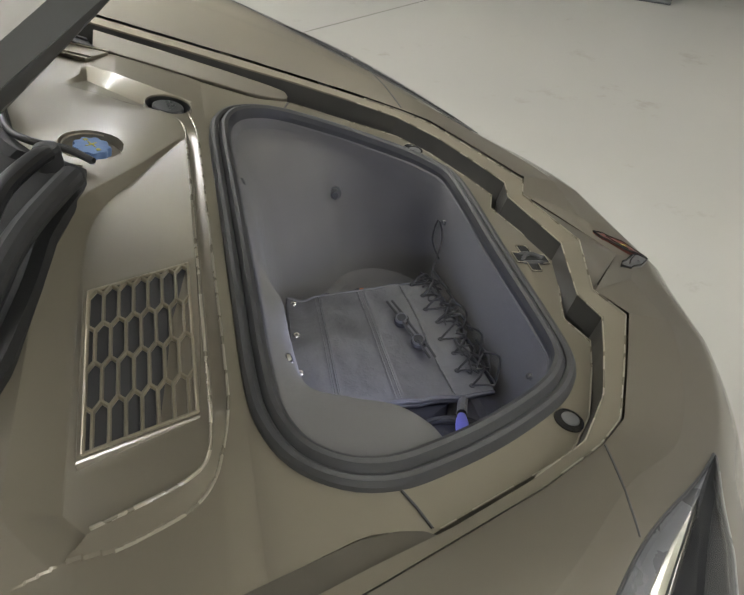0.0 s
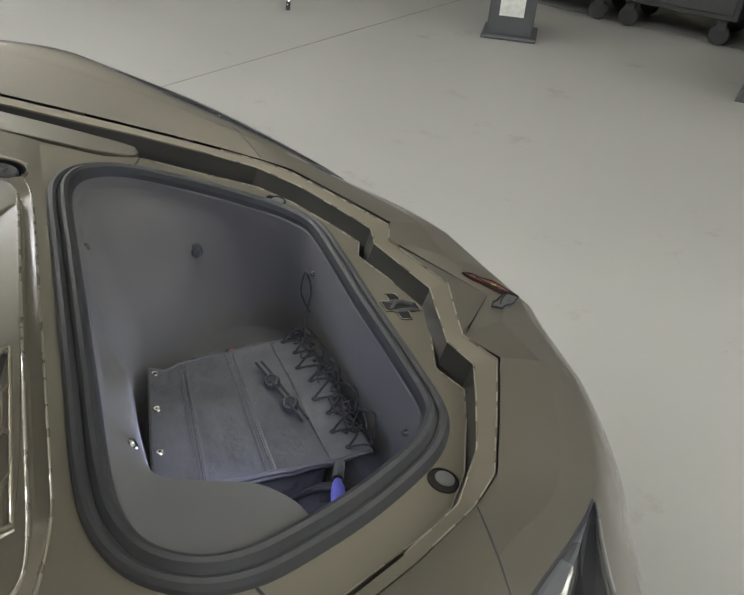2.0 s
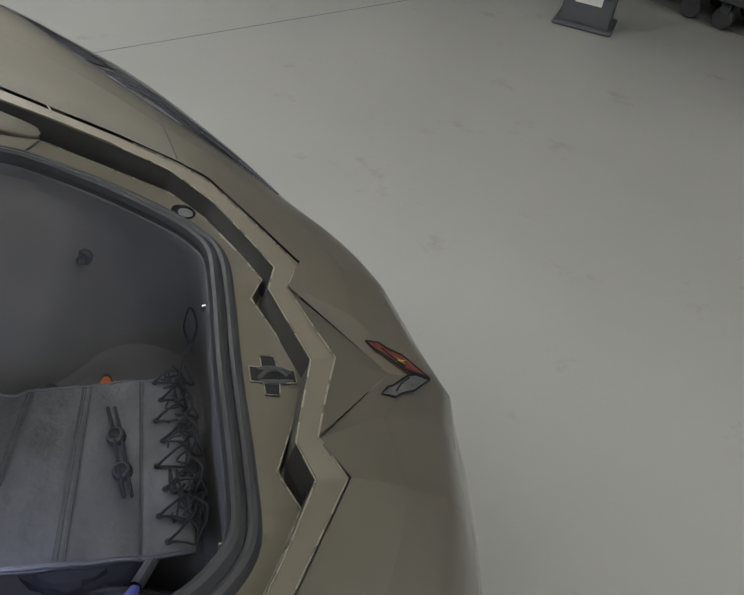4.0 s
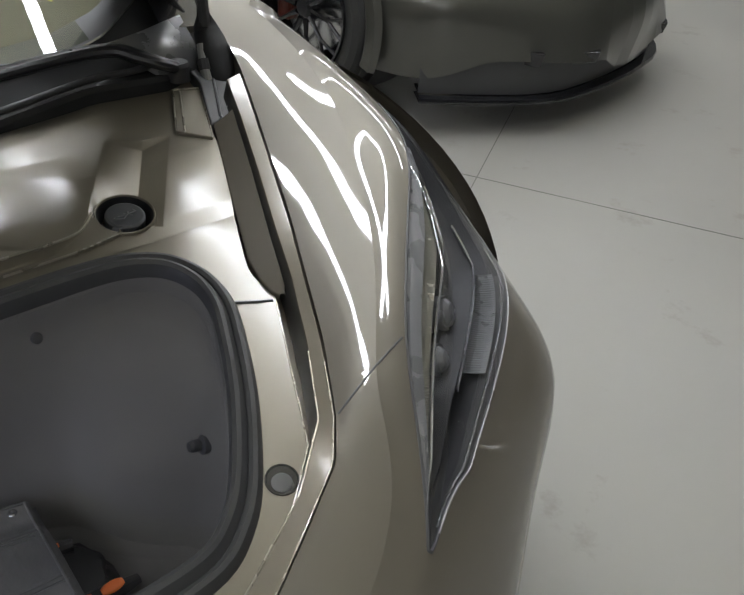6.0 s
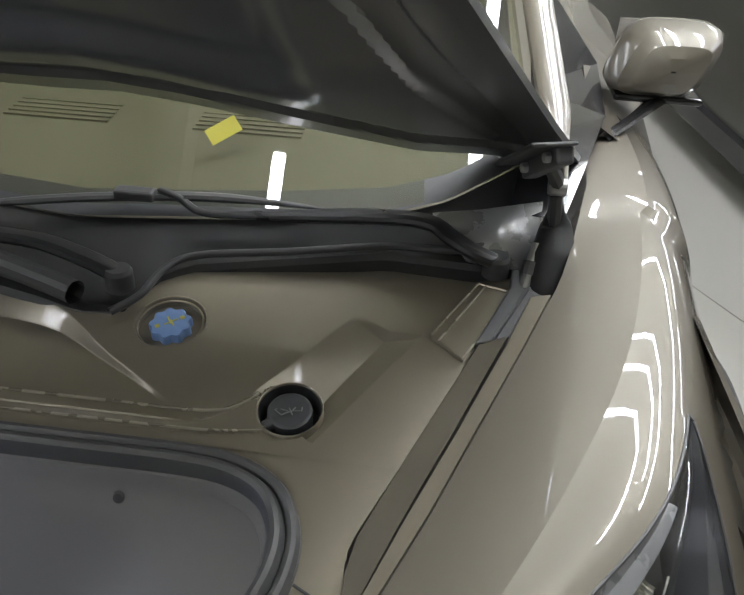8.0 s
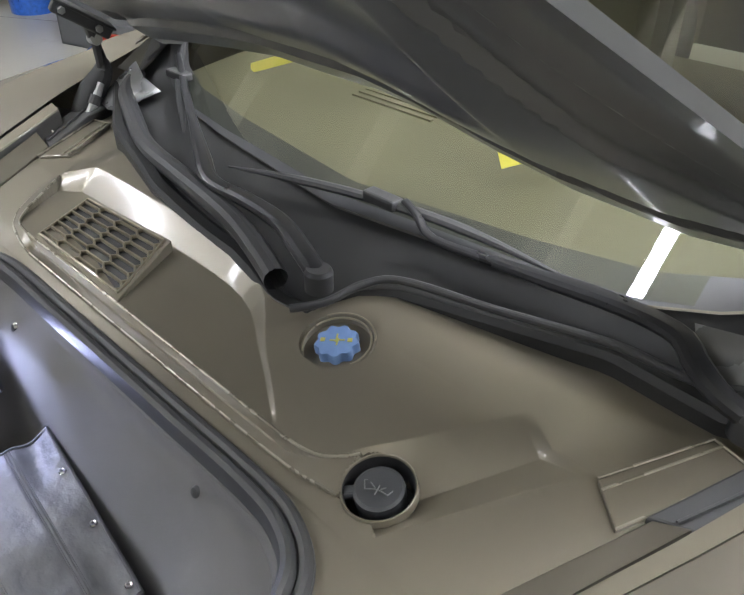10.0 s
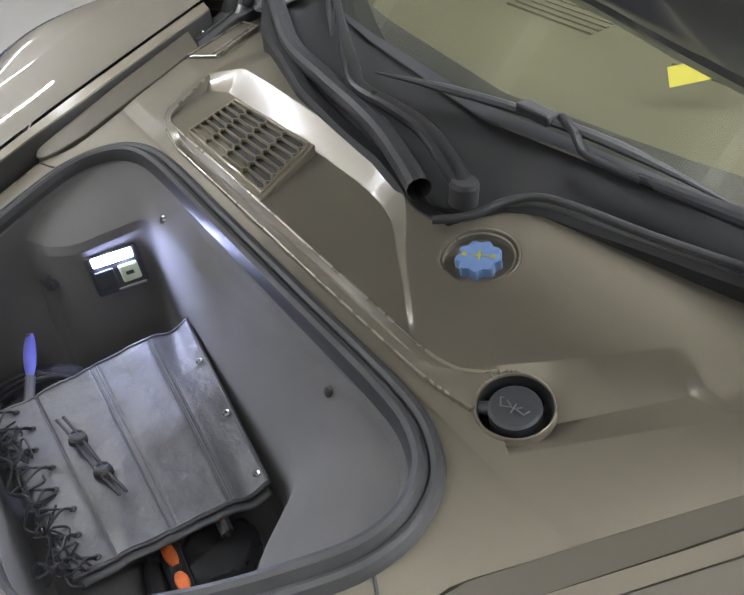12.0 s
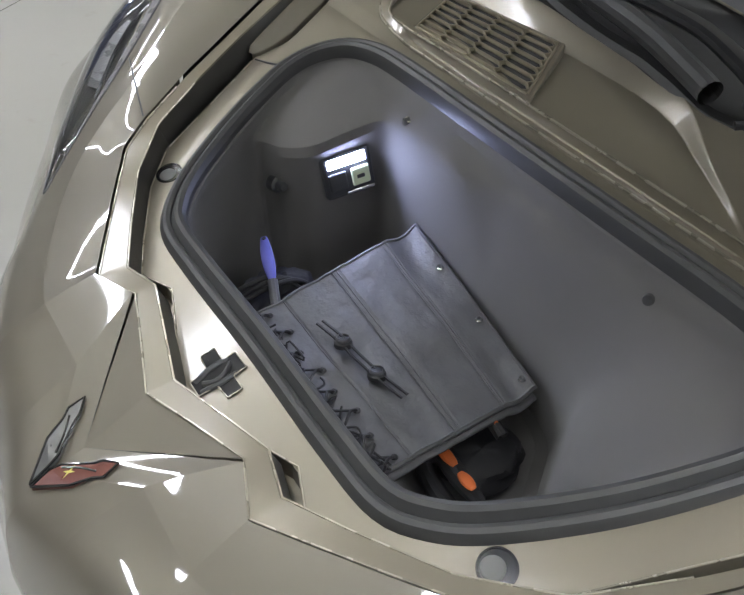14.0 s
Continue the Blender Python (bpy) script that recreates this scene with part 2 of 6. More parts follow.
SEAL_OUT = [(0.485, 0.0), (0.487, 0.15), (0.483, 0.235), (0.458, 0.283), (0.415, 0.323), (0.33, 0.375), (0.25, 0.412), (0.19, 0.432), (0.135, 0.43), (0.087, 0.402), (0.06, 0.35), (0.052, 0.28), (0.052, 0.14), (0.052, 0.0)]
DECK_OUT = [(0.567, 0.0), (0.547, 0.052), (0.510, 0.149), (0.530, 0.196), (0.502, 0.253), (0.455, 0.335), (0.405, 0.391), (0.30, 0.440), (0.214, 0.481)]
LEDGE_IN = [(0.569, 0.0), (0.552, 0.059), (0.531, 0.134), (0.545, 0.184), (0.514, 0.247), (0.467, 0.333), (0.405, 0.404), (0.318, 0.453), (0.216, 0.502), (0.135, 0.534), (0.012, 0.586), (-0.112, 0.636), (-0.30, 0.700)]
LEDGE_OUT = [(0.600, 0.0), (0.578, 0.063), (0.556, 0.131), (0.580, 0.186), (0.551, 0.235), (0.510, 0.303), (0.462, 0.379), (0.417, 0.415), (0.327, 0.466), (0.132, 0.557), (-0.107, 0.657), (-0.22, 0.702), (-0.30, 0.724)]

seal_out = spline(mirror_half(SEAL_OUT), 160, True)
mid = np.array([0.27, 0.0])


def inset(path, d):
    """A closed path moved inwards by d."""
    t = np.roll(path, -1, 0) - np.roll(path, 1, 0)
    t /= np.linalg.norm(t, axis=1)[:, None]
    nrm = np.stack([-t[:, 1], t[:, 0]], 1)
    flip = np.sign(((mid - path) * nrm).sum(1))[:, None]
    return path + nrm * flip * d


rows = []
for d, h in ((-0.002, -0.004), (0.0, 0.006), (0.004, 0.012), (0.009, 0.0135), (0.0135, 0.011), (0.015, 0.008), (0.017, 0.011), (0.021, 0.018), (0.026, 0.020), (0.031, 0.017), (0.0345, 0.008), (0.0345, -0.004)):
    q = inset(seal_out, d)
    rows.append(np.c_[q, deck(q[:, 0]) + h])
loft("weather_seal", np.swapaxes(np.array(rows), 0, 1), RUBBER, car, "dark grey rubber weather seal round the trunk opening", True)

# trunk liner: full width at the rim, drawn in by the wheel houses below
LOW = [(0.448, 0.0), (0.452, 0.14), (0.445, 0.235), (0.428, 0.278), (0.400, 0.308), (0.345, 0.332), (0.290, 0.318), (0.250, 0.276), (0.215, 0.245), (0.180, 0.222), (0.148, 0.198), (0.128, 0.150), (0.122, 0.07), (0.122, 0.0)]
seal_k = knots([(*p, 0) for p in SEAL_OUT], 6)[:, :2]
low_k = knots([(*p, 0) for p in LOW], 6)[:, :2]
LOW_R = LOW[:6] + [(0.288, 0.350), (0.268, 0.305), (0.238, 0.274), (0.180, 0.260), (0.130, 0.245), (0.122, 0.20)] + LOW[12:]
low_r = knots([(*p, 0) for p in LOW_R], 6)[:, :2]
both = lambda h: np.r_[h, (h * (1, -1))[::-1][1:-1]]
seal_k, low_k = both(seal_k), np.r_[low_k, (low_r * (1, -1))[::-1][1:-1]]
rows = []
for d, f, z, fr_, zr_ in ((0.0310, 0.0, -0.004, 0.0, -0.004), (0.0365, 0.0, 0.004, 0.0, 0.004), (0.037, 0.03, 0.018, 0.10, 0.010), (0.037, 0.12, 0.027, 0.45, 0.020), (0.037, 0.25, 0.034, 0.80, 0.030), (0.038, 0.40, 0.042, 0.92, 0.037), (0.038, 0.64, 0.072, 0.97, 0.049), (0.037, 0.85, 0.122, 0.98, 0.100), (0.036, 0.97, 0.165, 0.99, 0.165)):
    side_ = 1 - np.clip((seal_k[:, 1] + 0.16) / 0.14, 0, 1)
    fs = (f + (fr_ - f) * side_)[:, None]
    q = inset(seal_k, d) * (1 - fs) + low_k * fs
    rows.append(np.c_[q, deck(q[:, 0]) - (z + (zr_ - z) * side_)])
for k_, z in ((1.0, 0.43), (0.985, 0.37), (0.95, 0.338), (0.88, 0.330), (0.5, 0.330), (0.02, 0.330)):
    q = (low_k - (0.29, 0)) * k_ + (0.29, 0)
    rows.append(np.c_[q, np.full(len(q), z)])
liner_tree = BVHTree.FromPolygons([tuple(p) for r in rows for p in r], [tuple(q) for q in grid_faces(len(rows), len(rows[0]))])


def seat(p, n):
    """Where a thing at p, facing n, meets the tub."""
    p, n = Vector(p), Vector(n).normalized()
    hit = liner_tree.ray_cast(p + n * 0.12, -n)[0]
    return hit if hit else p


loft("trunk_liner", np.swapaxes(np.array(rows), 0, 1), LINER, car, "charcoal felt trunk tub", True)

# deck round the opening
deck_half = DECK_OUT[:-1] + [(0.212, 0.4825), (0.201, 0.488), (0.190, 0.4865), (0.174, 0.481), (0.158, 0.480), (0.141, 0.4825), (0.057, 0.519), (0.046, 0.524), (0.046, 0.0)]
deck_outer = []
ring = mirror_half(deck_half)
P = np.array(ring + ring[:1])
for p in seal_out:
    best = None
    v = (p - mid) / np.linalg.norm(p - mid)
    for a, b in zip(P[:-1], P[1:]):
        e = b - a
        den = v[0] * e[1] - v[1] * e[0]
        if abs(den) < 1e-9:
            continue
        k = ((a[0] - mid[0]) * e[1] - (a[1] - mid[1]) * e[0]) / den
        u = ((a[0] - mid[0]) * v[1] - (a[1] - mid[1]) * v[0]) / den
        if k > 0 and -1e-6 <= u <= 1 + 1e-6 and (best is None or k < best):
            best = k
    deck_outer.append(mid + v * best)
deck_outer = np.array(deck_outer)
rows = [np.c_[q, deck(q[:, 0])] for q in (seal_out * 0.99 + mid * 0.01, seal_out * 0.5 + deck_outer * 0.5, deck_outer)]
rows.append(np.c_[deck_outer, deck(deck_outer[:, 0]) - np.where(deck_outer[:, 0] > 0.06, 0.040, 0.0)])
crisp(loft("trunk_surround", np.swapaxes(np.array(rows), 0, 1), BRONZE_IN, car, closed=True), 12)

tray_ring = mirror_half(LEDGE_IN + [(-0.30, 0.0)])
TP = np.array(tray_ring + tray_ring[:1])


def cast(ring_pts, p):
    """Where the ray from the middle through p first leaves the ring."""
    v = (p - mid) / np.linalg.norm(p - mid)
    best = 9.0
    for a, b in zip(ring_pts[:-1], ring_pts[1:]):
        e = b - a
        den = v[0] * e[1] - v[1] * e[0]
        if abs(den) > 1e-9:
            k = ((a[0] - mid[0]) * e[1] - (a[1] - mid[1]) * e[0]) / den
            u = ((a[0] - mid[0]) * v[1] - (a[1] - mid[1]) * v[0]) / den
            if k > 0 and -1e-6 <= u <= 1 + 1e-6:
                best = min(best, k)
    return mid + v * best


tray = np.array([cast(TP, p) for p in seal_out])
loft("groove_floor", np.swapaxes(np.array([np.c_[q, deck(q[:, 0]) - h] for q, h in ((seal_out, 0.032), (tray, 0.030), (tray * 1.01 - mid * 0.01, 0.030))]), 0, 1), BRONZE_IN, car, closed=True)

# ledge: riser and narrow shelf, with edge highlights painted as thin pale hems
# Paler than the body paint: the edge highlight is put into the colour
EDGE = wear(principled("painted_edge_highlight", (0.39, 0.355, 0.28), 0.28, 0.4, 0.6), 30, 0.15, 500, 0.03)

# Riser is coloured dark in place of the shade it shows
RISER_SHADE = wear(principled("riser_shade", (0.062, 0.060, 0.056), 0.34), 12, 0.15, 900, 0.05)


def facets(line, last):
    """Points along an outline that keep its first corners."""
    line = [np.array(p) for p in line]
    first = [line[i] * (1 - f) + line[i + 1] * f for i in range(4) for f in np.linspace(0, 1, 8, endpoint=False)]
    return np.r_[first, poly([tuple(p) for p in line[4:]] + [last], 100)]


for sgn in (1, -1):
    li, lo = facets(LEDGE_IN[:-1], (-0.20, 0.668)), facets(LEDGE_OUT[:-2], (-0.20, 0.694))
    lb = li - 0.010 * (lo - li) / np.linalg.norm(lo - li, axis=1)[:, None]
    sh = lambda p, h: np.c_[p[:, 0], sgn * p[:, 1], deck(p[:, 0]) + h]
    crisp(loft("ledge_riser", np.swapaxes(np.array([sh(lb, -0.045), sh(lb, -0.002), sh(li, 0.033)]), 0, 1), RISER_SHADE, car, "riser below the ledge, coloured dark for its shade"), 14)
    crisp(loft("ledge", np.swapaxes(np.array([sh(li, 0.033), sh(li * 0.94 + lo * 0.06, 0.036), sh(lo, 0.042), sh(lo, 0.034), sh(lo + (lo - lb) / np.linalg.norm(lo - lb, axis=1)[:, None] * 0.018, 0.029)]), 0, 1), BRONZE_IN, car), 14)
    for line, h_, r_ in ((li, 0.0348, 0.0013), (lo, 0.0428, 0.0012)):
        sweep("ledge_hem", sh(line[:66], h_), r_, EDGE, car, "thin panel edge with its highlight painted in", n=6)
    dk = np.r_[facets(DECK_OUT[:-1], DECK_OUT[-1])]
    sweep("deck_hem", sh(dk, 0.0004), 0.0012, EDGE, car, "thin panel edge with its highlight painted in", n=6)

# outer skin: stations from the cowl round to the middle of the nose
STATIONS = [
    [(-0.95, 0.76, 0.83), (-0.95, 0.83, 0.835), (-0.95, 0.90, 0.78), (-0.95, 0.955, 0.60), (-0.95, 0.965, 0.40), (-0.95, 0.95, 0.2)],
    [(-0.45, 0.755, 0.81), (-0.45, 0.845, 0.815), (-0.45, 0.90, 0.78), (-0.45, 0.955, 0.60), (-0.45, 0.965, 0.40), (-0.45, 0.95, 0.2)],
    [(-0.107, 0.672, 0.74), (-0.107, 0.785, 0.772), (-0.06, 0.84, 0.755), (-0.08, 0.945, 0.60), (-0.08, 0.965, 0.40), (-0.08, 0.95, 0.2)],
    [(0.020, 0.615, 0.715), (0.02, 0.735, 0.752), (0.118, 0.792, 0.74), (0.05, 0.948, 0.55), (0.06, 0.95, 0.42), (0.06, 0.93, 0.2)],
    [(0.132, 0.565, 0.692), (0.14, 0.675, 0.722), (0.20, 0.715, 0.712), (0.25, 0.890, 0.575), (0.26, 0.925, 0.45), (0.25, 0.90, 0.2)],
    [(0.30, 0.483, 0.659), (0.29, 0.585, 0.685), (0.315, 0.61, 0.678), (0.37, 0.775, 0.582), (0.428, 0.872, 0.475), (0.425, 0.82, 0.2)],
    [(0.420, 0.416, 0.634), (0.405, 0.480, 0.651), (0.391, 0.541, 0.655), (0.432, 0.688, 0.570), (0.504, 0.718, 0.46), (0.528, 0.697, 0.28)],
    [(0.440, 0.402, 0.630), (0.455, 0.455, 0.635), (0.475, 0.488, 0.620), (0.505, 0.567, 0.566), (0.587, 0.591, 0.45), (0.600, 0.600, 0.28)],
    [(0.466, 0.381, 0.624), (0.53, 0.41, 0.60), (0.582, 0.414, 0.568), (0.592, 0.424, 0.560), (0.654, 0.469, 0.44), (0.682, 0.502, 0.28)],
    [(0.513, 0.306, 0.613), (0.59, 0.32, 0.59), (0.655, 0.33, 0.552), (0.70, 0.355, 0.475), (0.730, 0.362, 0.38), (0.758, 0.398, 0.28)],
    [(0.582, 0.189, 0.601), (0.645, 0.195, 0.582), (0.71, 0.20, 0.545), (0.750, 0.208, 0.465), (0.770, 0.215, 0.38), (0.785, 0.218, 0.26)],
    [(0.558, 0.134, 0.601), (0.645, 0.09, 0.577), (0.73, 0.08, 0.537), (0.775, 0.09, 0.455), (0.792, 0.09, 0.38), (0.772, 0.09, 0.2)],
    [(0.675, 0.0, 0.556), (0.715, 0.0, 0.543), (0.765, 0.0, 0.512), (0.787, 0.0, 0.45), (0.800, 0.0, 0.38), (0.78, 0.0, 0.2)],
]


UP, VP = 12, 6
cols = [knots([st[k] for st in STATIONS], UP) for k in range(6)]
edge_line = poly(LEDGE_OUT + [(-0.45, 0.756)], 400)
for i in range(10 * UP + 1):
    if i >= UP:
        q = edge_line[np.argmin(((edge_line - cols[0][i][:2]) ** 2).sum(1))]
        out_ = (cols[1][i][:2] - q) / np.linalg.norm(cols[1][i][:2] - q)
        cols[0][i] = (*(q + 0.0035 * out_), deck(q[0]) + 0.046)
for k in range(6):
    for st in (10, 11):
        f = np.linspace(0, 1, UP, endpoint=False)[:, None]
        cols[k][st * UP:(st + 1) * UP] = np.array(STATIONS[st][k]) * (1 - f) + np.array(STATIONS[st + 1][k]) * f


def skin_row(i):
    c = [k[i] for k in cols]
    m_ = 0.5 * (c[0] + c[1]) + np.array([0, 0, 0.018 * np.linalg.norm(c[1] - c[0])])
    first = knots([c[0], m_, c[1]], VP // 2)
    return np.r_[first[:-1], knots(c[1:], VP)]


SKIN = np.array([skin_row(i) for i in range(len(cols[0]))])
ker = np.exp(-0.5 * (np.arange(-15, 16) / 6.0) ** 2)
ker /= ker.sum()
soft_skin = SKIN.copy()
for i in range(15, 9 * UP + 6):
    soft_skin[i] = (SKIN[i - 15:i + 16] * ker[:, None, None]).sum(0)
fade_v = np.clip(np.arange(SKIN.shape[1]) / 3.0, 0, 1)[None, :, None]
fade_u = np.clip((9 * UP + 6 - np.arange(len(SKIN))) / 14.0, 0, 1)[:, None, None]
SKIN = SKIN + (soft_skin - SKIN) * fade_v * fade_u
# the lamp's outer edge runs to a point at its rear end
HU0, HU1, HV0, HV1 = 2 * UP + 5, 8 * UP, 2 * VP, 3 * VP
for i in range(HU0 - 12, 5 * UP):
    f_ = 0.05 + 0.95 * min(1, max(0, (i - HU0) / 24.0)) ** 0.75
    f_ = f_ if i >= HU0 else 1 - (1 - f_) * (i - HU0 + 12) / 12.0
    n_ = SKIN.shape[1] - 1
    q_ = np.interp(np.arange(n_ + 1), [0, HV0, HV1, n_], [0, HV0, HV0 + (HV1 - HV0) * f_, n_])
    SKIN[i] = np.stack([np.interp(q_, np.arange(n_ + 1), SKIN[i][:, j]) for j in range(3)], 1)
for i in range(HU1 - 9, HU1 + 9):
    f_ = 0.12 + 0.88 * (max(0, HU1 - i) / 9.0) ** 0.8 if i <= HU1 else 0.12 + 0.88 * (i - HU1) / 9.0
    q_ = np.interp(np.arange(n_ + 1), [0, HV0, HV1, n_], [0, HV0, HV0 + (HV1 - HV0) * f_, n_])
    SKIN[i] = np.stack([np.interp(q_, np.arange(n_ + 1), SKIN[i][:, j]) for j in range(3)], 1)
NRM = np.cross(np.gradient(SKIN, axis=0), np.gradient(SKIN, axis=1))
NRM /= np.linalg.norm(NRM, axis=2)[:, :, None] + 1e-12
NRM *= np.sign((NRM * (SKIN - np.array([0.0, 0.0, 0.4]))).sum(2))[:, :, None]


def patch(name, u0, u1, v0, v1, mat, parent, sgn=1, push=0.0, label="", skip=None):
    """A piece of the outer skin, moved along its normals."""
    g = (SKIN + NRM * push)[u0:u1 + 1, v0:v1 + 1] * (1, sgn, 1)
    nu, nv = g.shape[:2]
    f = [q for q in grid_faces(nu, nv) if not (skip and skip(u0 + q[0] // nv, v0 + q[0] % nv))]
    ob = mesh_of(name, g.reshape(-1, 3), f, mat, parent, label)
    if v0 < VP < v1:
        ob.data.attributes.new("sharp_edge", "BOOLEAN", "EDGE") if "sharp_edge" not in ob.data.attributes else None
        flag = ob.data.attributes["sharp_edge"].data
        for e in ob.data.edges:
            a, b = e.vertices
            if (a % nv == VP - v0 and b % nv == VP - v0 and a // nv < 7 * UP) or (a // nv == b // nv and u0 + a // nv in (10 * UP, 11 * UP)):
                flag[e.index].value = True
    return ob


SEAM = 6 * UP
in_lamp = lambda u, v: HU0 <= u < HU1 and HV0 <= v < HV1


def clear_shell(name, tint, ior=1.7):
    """Clear plastic or glass: see-through, with a mirror layer by Fresnel."""
    m = bpy.data.materials.new(name)
    m.use_nodes = True
    nt = m.node_tree
    nt.nodes.remove(nt.nodes["Principled BSDF"])
    out = nt.nodes["Material Output"]
    tr = nt.nodes.new("ShaderNodeBsdfTransparent")
    tr.inputs[0].default_value = (*tint, 1)
    gl = nt.nodes.new("ShaderNodeBsdfGlossy")
    gl.inputs["Roughness"].default_value = 0.015
    fr = nt.nodes.new("ShaderNodeFresnel")
    fr.inputs["IOR"].default_value = ior
    mx = nt.nodes.new("ShaderNodeMixShader")
    nt.links.new(fr.outputs[0], mx.inputs[0])
    nt.links.new(tr.outputs[0], mx.inputs[1])
    nt.links.new(gl.outputs[0], mx.inputs[2])
    nt.links.new(mx.outputs[0], out.inputs["Surface"])
    return m


LENS = clear_shell("headlight_lens", (0.86, 0.86, 0.88), 1.6)
GLASS = clear_shell("windscreen_glass", (0.62, 0.64, 0.52), 1.58)
BEZEL = wear(principled("headlight_bezel", (0.13, 0.13, 0.13), 0.20, 0.6), 20, 0.05, 300, 0.02, 0.03)
GREYLAMP = wear(principled("lamp_fin_grey", (0.24, 0.24, 0.24), 0.28, 0.3), 20, 0.2, 300, 0.05)
SILVER = wear(principled("headlight_reflector", (0.62, 0.60, 0.50), 0.25, 0.7), 30, 0.1, 200, 0.05)

def cut(u, v):
    c = SKIN[u:u + 2, v:v + 2].mean((0, 1))
    return in_lamp(u, v) or (abs(c[1]) > 0.88 and math.hypot(c[0] + 0.16, c[2] - 0.34) < 0.36)


skin_tree = BVHTree.FromPolygons([tuple(p) for p in SKIN.reshape(-1, 3)], grid_faces(*SKIN.shape[:2]))


def front_body(parent, paint):
    for sgn in (1, -1):
        patch("fender", 0, SEAM, 0, 5 * VP, paint, parent, sgn, skip=cut)
        patch("front_fascia", SEAM, len(SKIN) - 1, 0, 5 * VP, paint, parent, sgn, skip=cut)
        g = []
        for f_ in np.linspace(0, 1, 24):
            x_, y_ = 0.4205 - 0.0365 * f_, 0.414 + 0.129 * f_
            hit = skin_tree.ray_cast(Vector((x_, y_, 1.2)), Vector((0, 0, -1)))[0]
            if hit:
                g.append((x_, sgn * y_, hit.z - 0.0006))
        sweep("panel_gap", g, 0.0017, BLACK, parent, n=6)
        mesh_of("nose_facet", [(0.600, 0, 0.588), (0.556, sgn * 0.131, 0.600), (0.675, 0, 0.556)], [(0, 1, 2)], paint, parent, smooth=False)
        # headlight
        lampe = new("headlight")
        lampe.parent = parent
        tagged(lampe, "clear swept-back headlight with dark bezel")
        kq = np.sin(np.pi * np.clip((np.arange(HU1 - HU0 + 1)) / (HU1 - HU0), 0, 1)) ** 0.6
        swell = 0.001 + 0.013 * kq[:, None] * np.sin(np.pi * np.linspace(0, 1, HV1 - HV0 + 1))[None, :]
        lens_rows = (SKIN[HU0:HU1 + 1, HV0:HV1 + 1] + NRM[HU0:HU1 + 1, HV0:HV1 + 1] * swell[:, :, None]) * (1, sgn, 1)
        loft("lens", lens_rows, LENS, lampe, "clear glossy headlight lens").visible_shadow = False
        bez = SKIN[HU0:HU1 + 1, HV0:HV1 + 1].copy()
        k = np.linspace(0, 1, HU1 - HU0 + 1)
        q = np.linspace(0, 1, HV1 - HV0 + 1)
        depth = 0.06 * np.minimum(1, np.minimum.outer(k, np.ones_like(q)) * 8) * np.minimum(1, (1 - k)[:, None] * 4) * np.minimum(1, np.minimum(q, 1 - q)[None, :] * 6)
        bez = (bez - NRM[HU0:HU1 + 1, HV0:HV1 + 1] * (depth[:, :, None] + 0.002)) * (1, sgn, 1)
        loft("bezel", bez, BEZEL, lampe, "dark grey headlight housing")
        def inside(u, v, deep):
            """A point of the lamp's inside, at lamp fractions u and v, below the lens."""
            fu, fv = HU0 + u * (HU1 - HU0), HV0 + v * (HV1 - HV0)
            i, j = min(int(fu), HU1 - 1), min(int(fv), HV1 - 1)
            a_, b_ = fu - i, fv - j
            mixed = lambda g: (1 - a_) * ((1 - b_) * g[i, j] + b_ * g[i, j + 1]) + a_ * ((1 - b_) * g[i + 1, j] + b_ * g[i + 1, j + 1])
            return (mixed(SKIN) - mixed(NRM) * deep) * (1, sgn, 1)

        def ribbed(name, us, v0, v1, d0, d1, mat, label, teeth=0.0016):
            rows_ = []
            for k_, u in enumerate(us):
                t_ = teeth * (k_ % 2)
                rows_.append([inside(u, v0(u) * (1 - q) + v1(u) * q, d0 * (1 - q) + d1 * q + t_ + 0.006 * math.sin(math.pi * q)) for q in np.linspace(0, 1, 5)])
            loft(name, rows_, mat, lampe, label, smooth=False)

        ribbed("light_bar", np.linspace(0.22, 0.93, 190), lambda u: 0.20, lambda u: 0.38, 0.010, 0.020, SILVER, "pale ribbed light bar")
        ribbed("ribbed_reflector", np.linspace(0.36, 0.66, 90), lambda u: 0.76, lambda u: 0.93, 0.030, 0.010, GREYLAMP, "ribbed grey reflector", 0.002)
        loft("inner_trim", [[inside(u, v, 0.004 + 0.002 * math.sin(3 * v * 9)) for v in (0.02, 0.08, 0.14, 0.19)] for u in np.linspace(0.12, 0.96, 60)], GREYLAMP, lampe, "grey trim inside the lamp")
        loft("chamber_wall", [[inside(u, 0.40 + 0.30 * q + 0.05 * math.sin(5 * u), 0.022 + 0.026 * math.sin(math.pi * q)) for q in np.linspace(0, 1, 8)] for u in np.linspace(0.20, 0.92, 50)], BEZEL, lampe, "dark grey lamp chamber")
        for v_, u0, u1, r_, dp in ((0.395, 0.20, 0.95, 0.0020, 0.014), (0.72, 0.26, 0.72, 0.0026, 0.020), (0.95, 0.30, 0.96, 0.0018, 0.004)):
            sweep("chrome_line", [inside(u, v_ + 0.02 * math.sin(6 * u), dp) for u in np.linspace(u0, u1, 60)], r_, CHROME, lampe, "bright metal line", n=6)
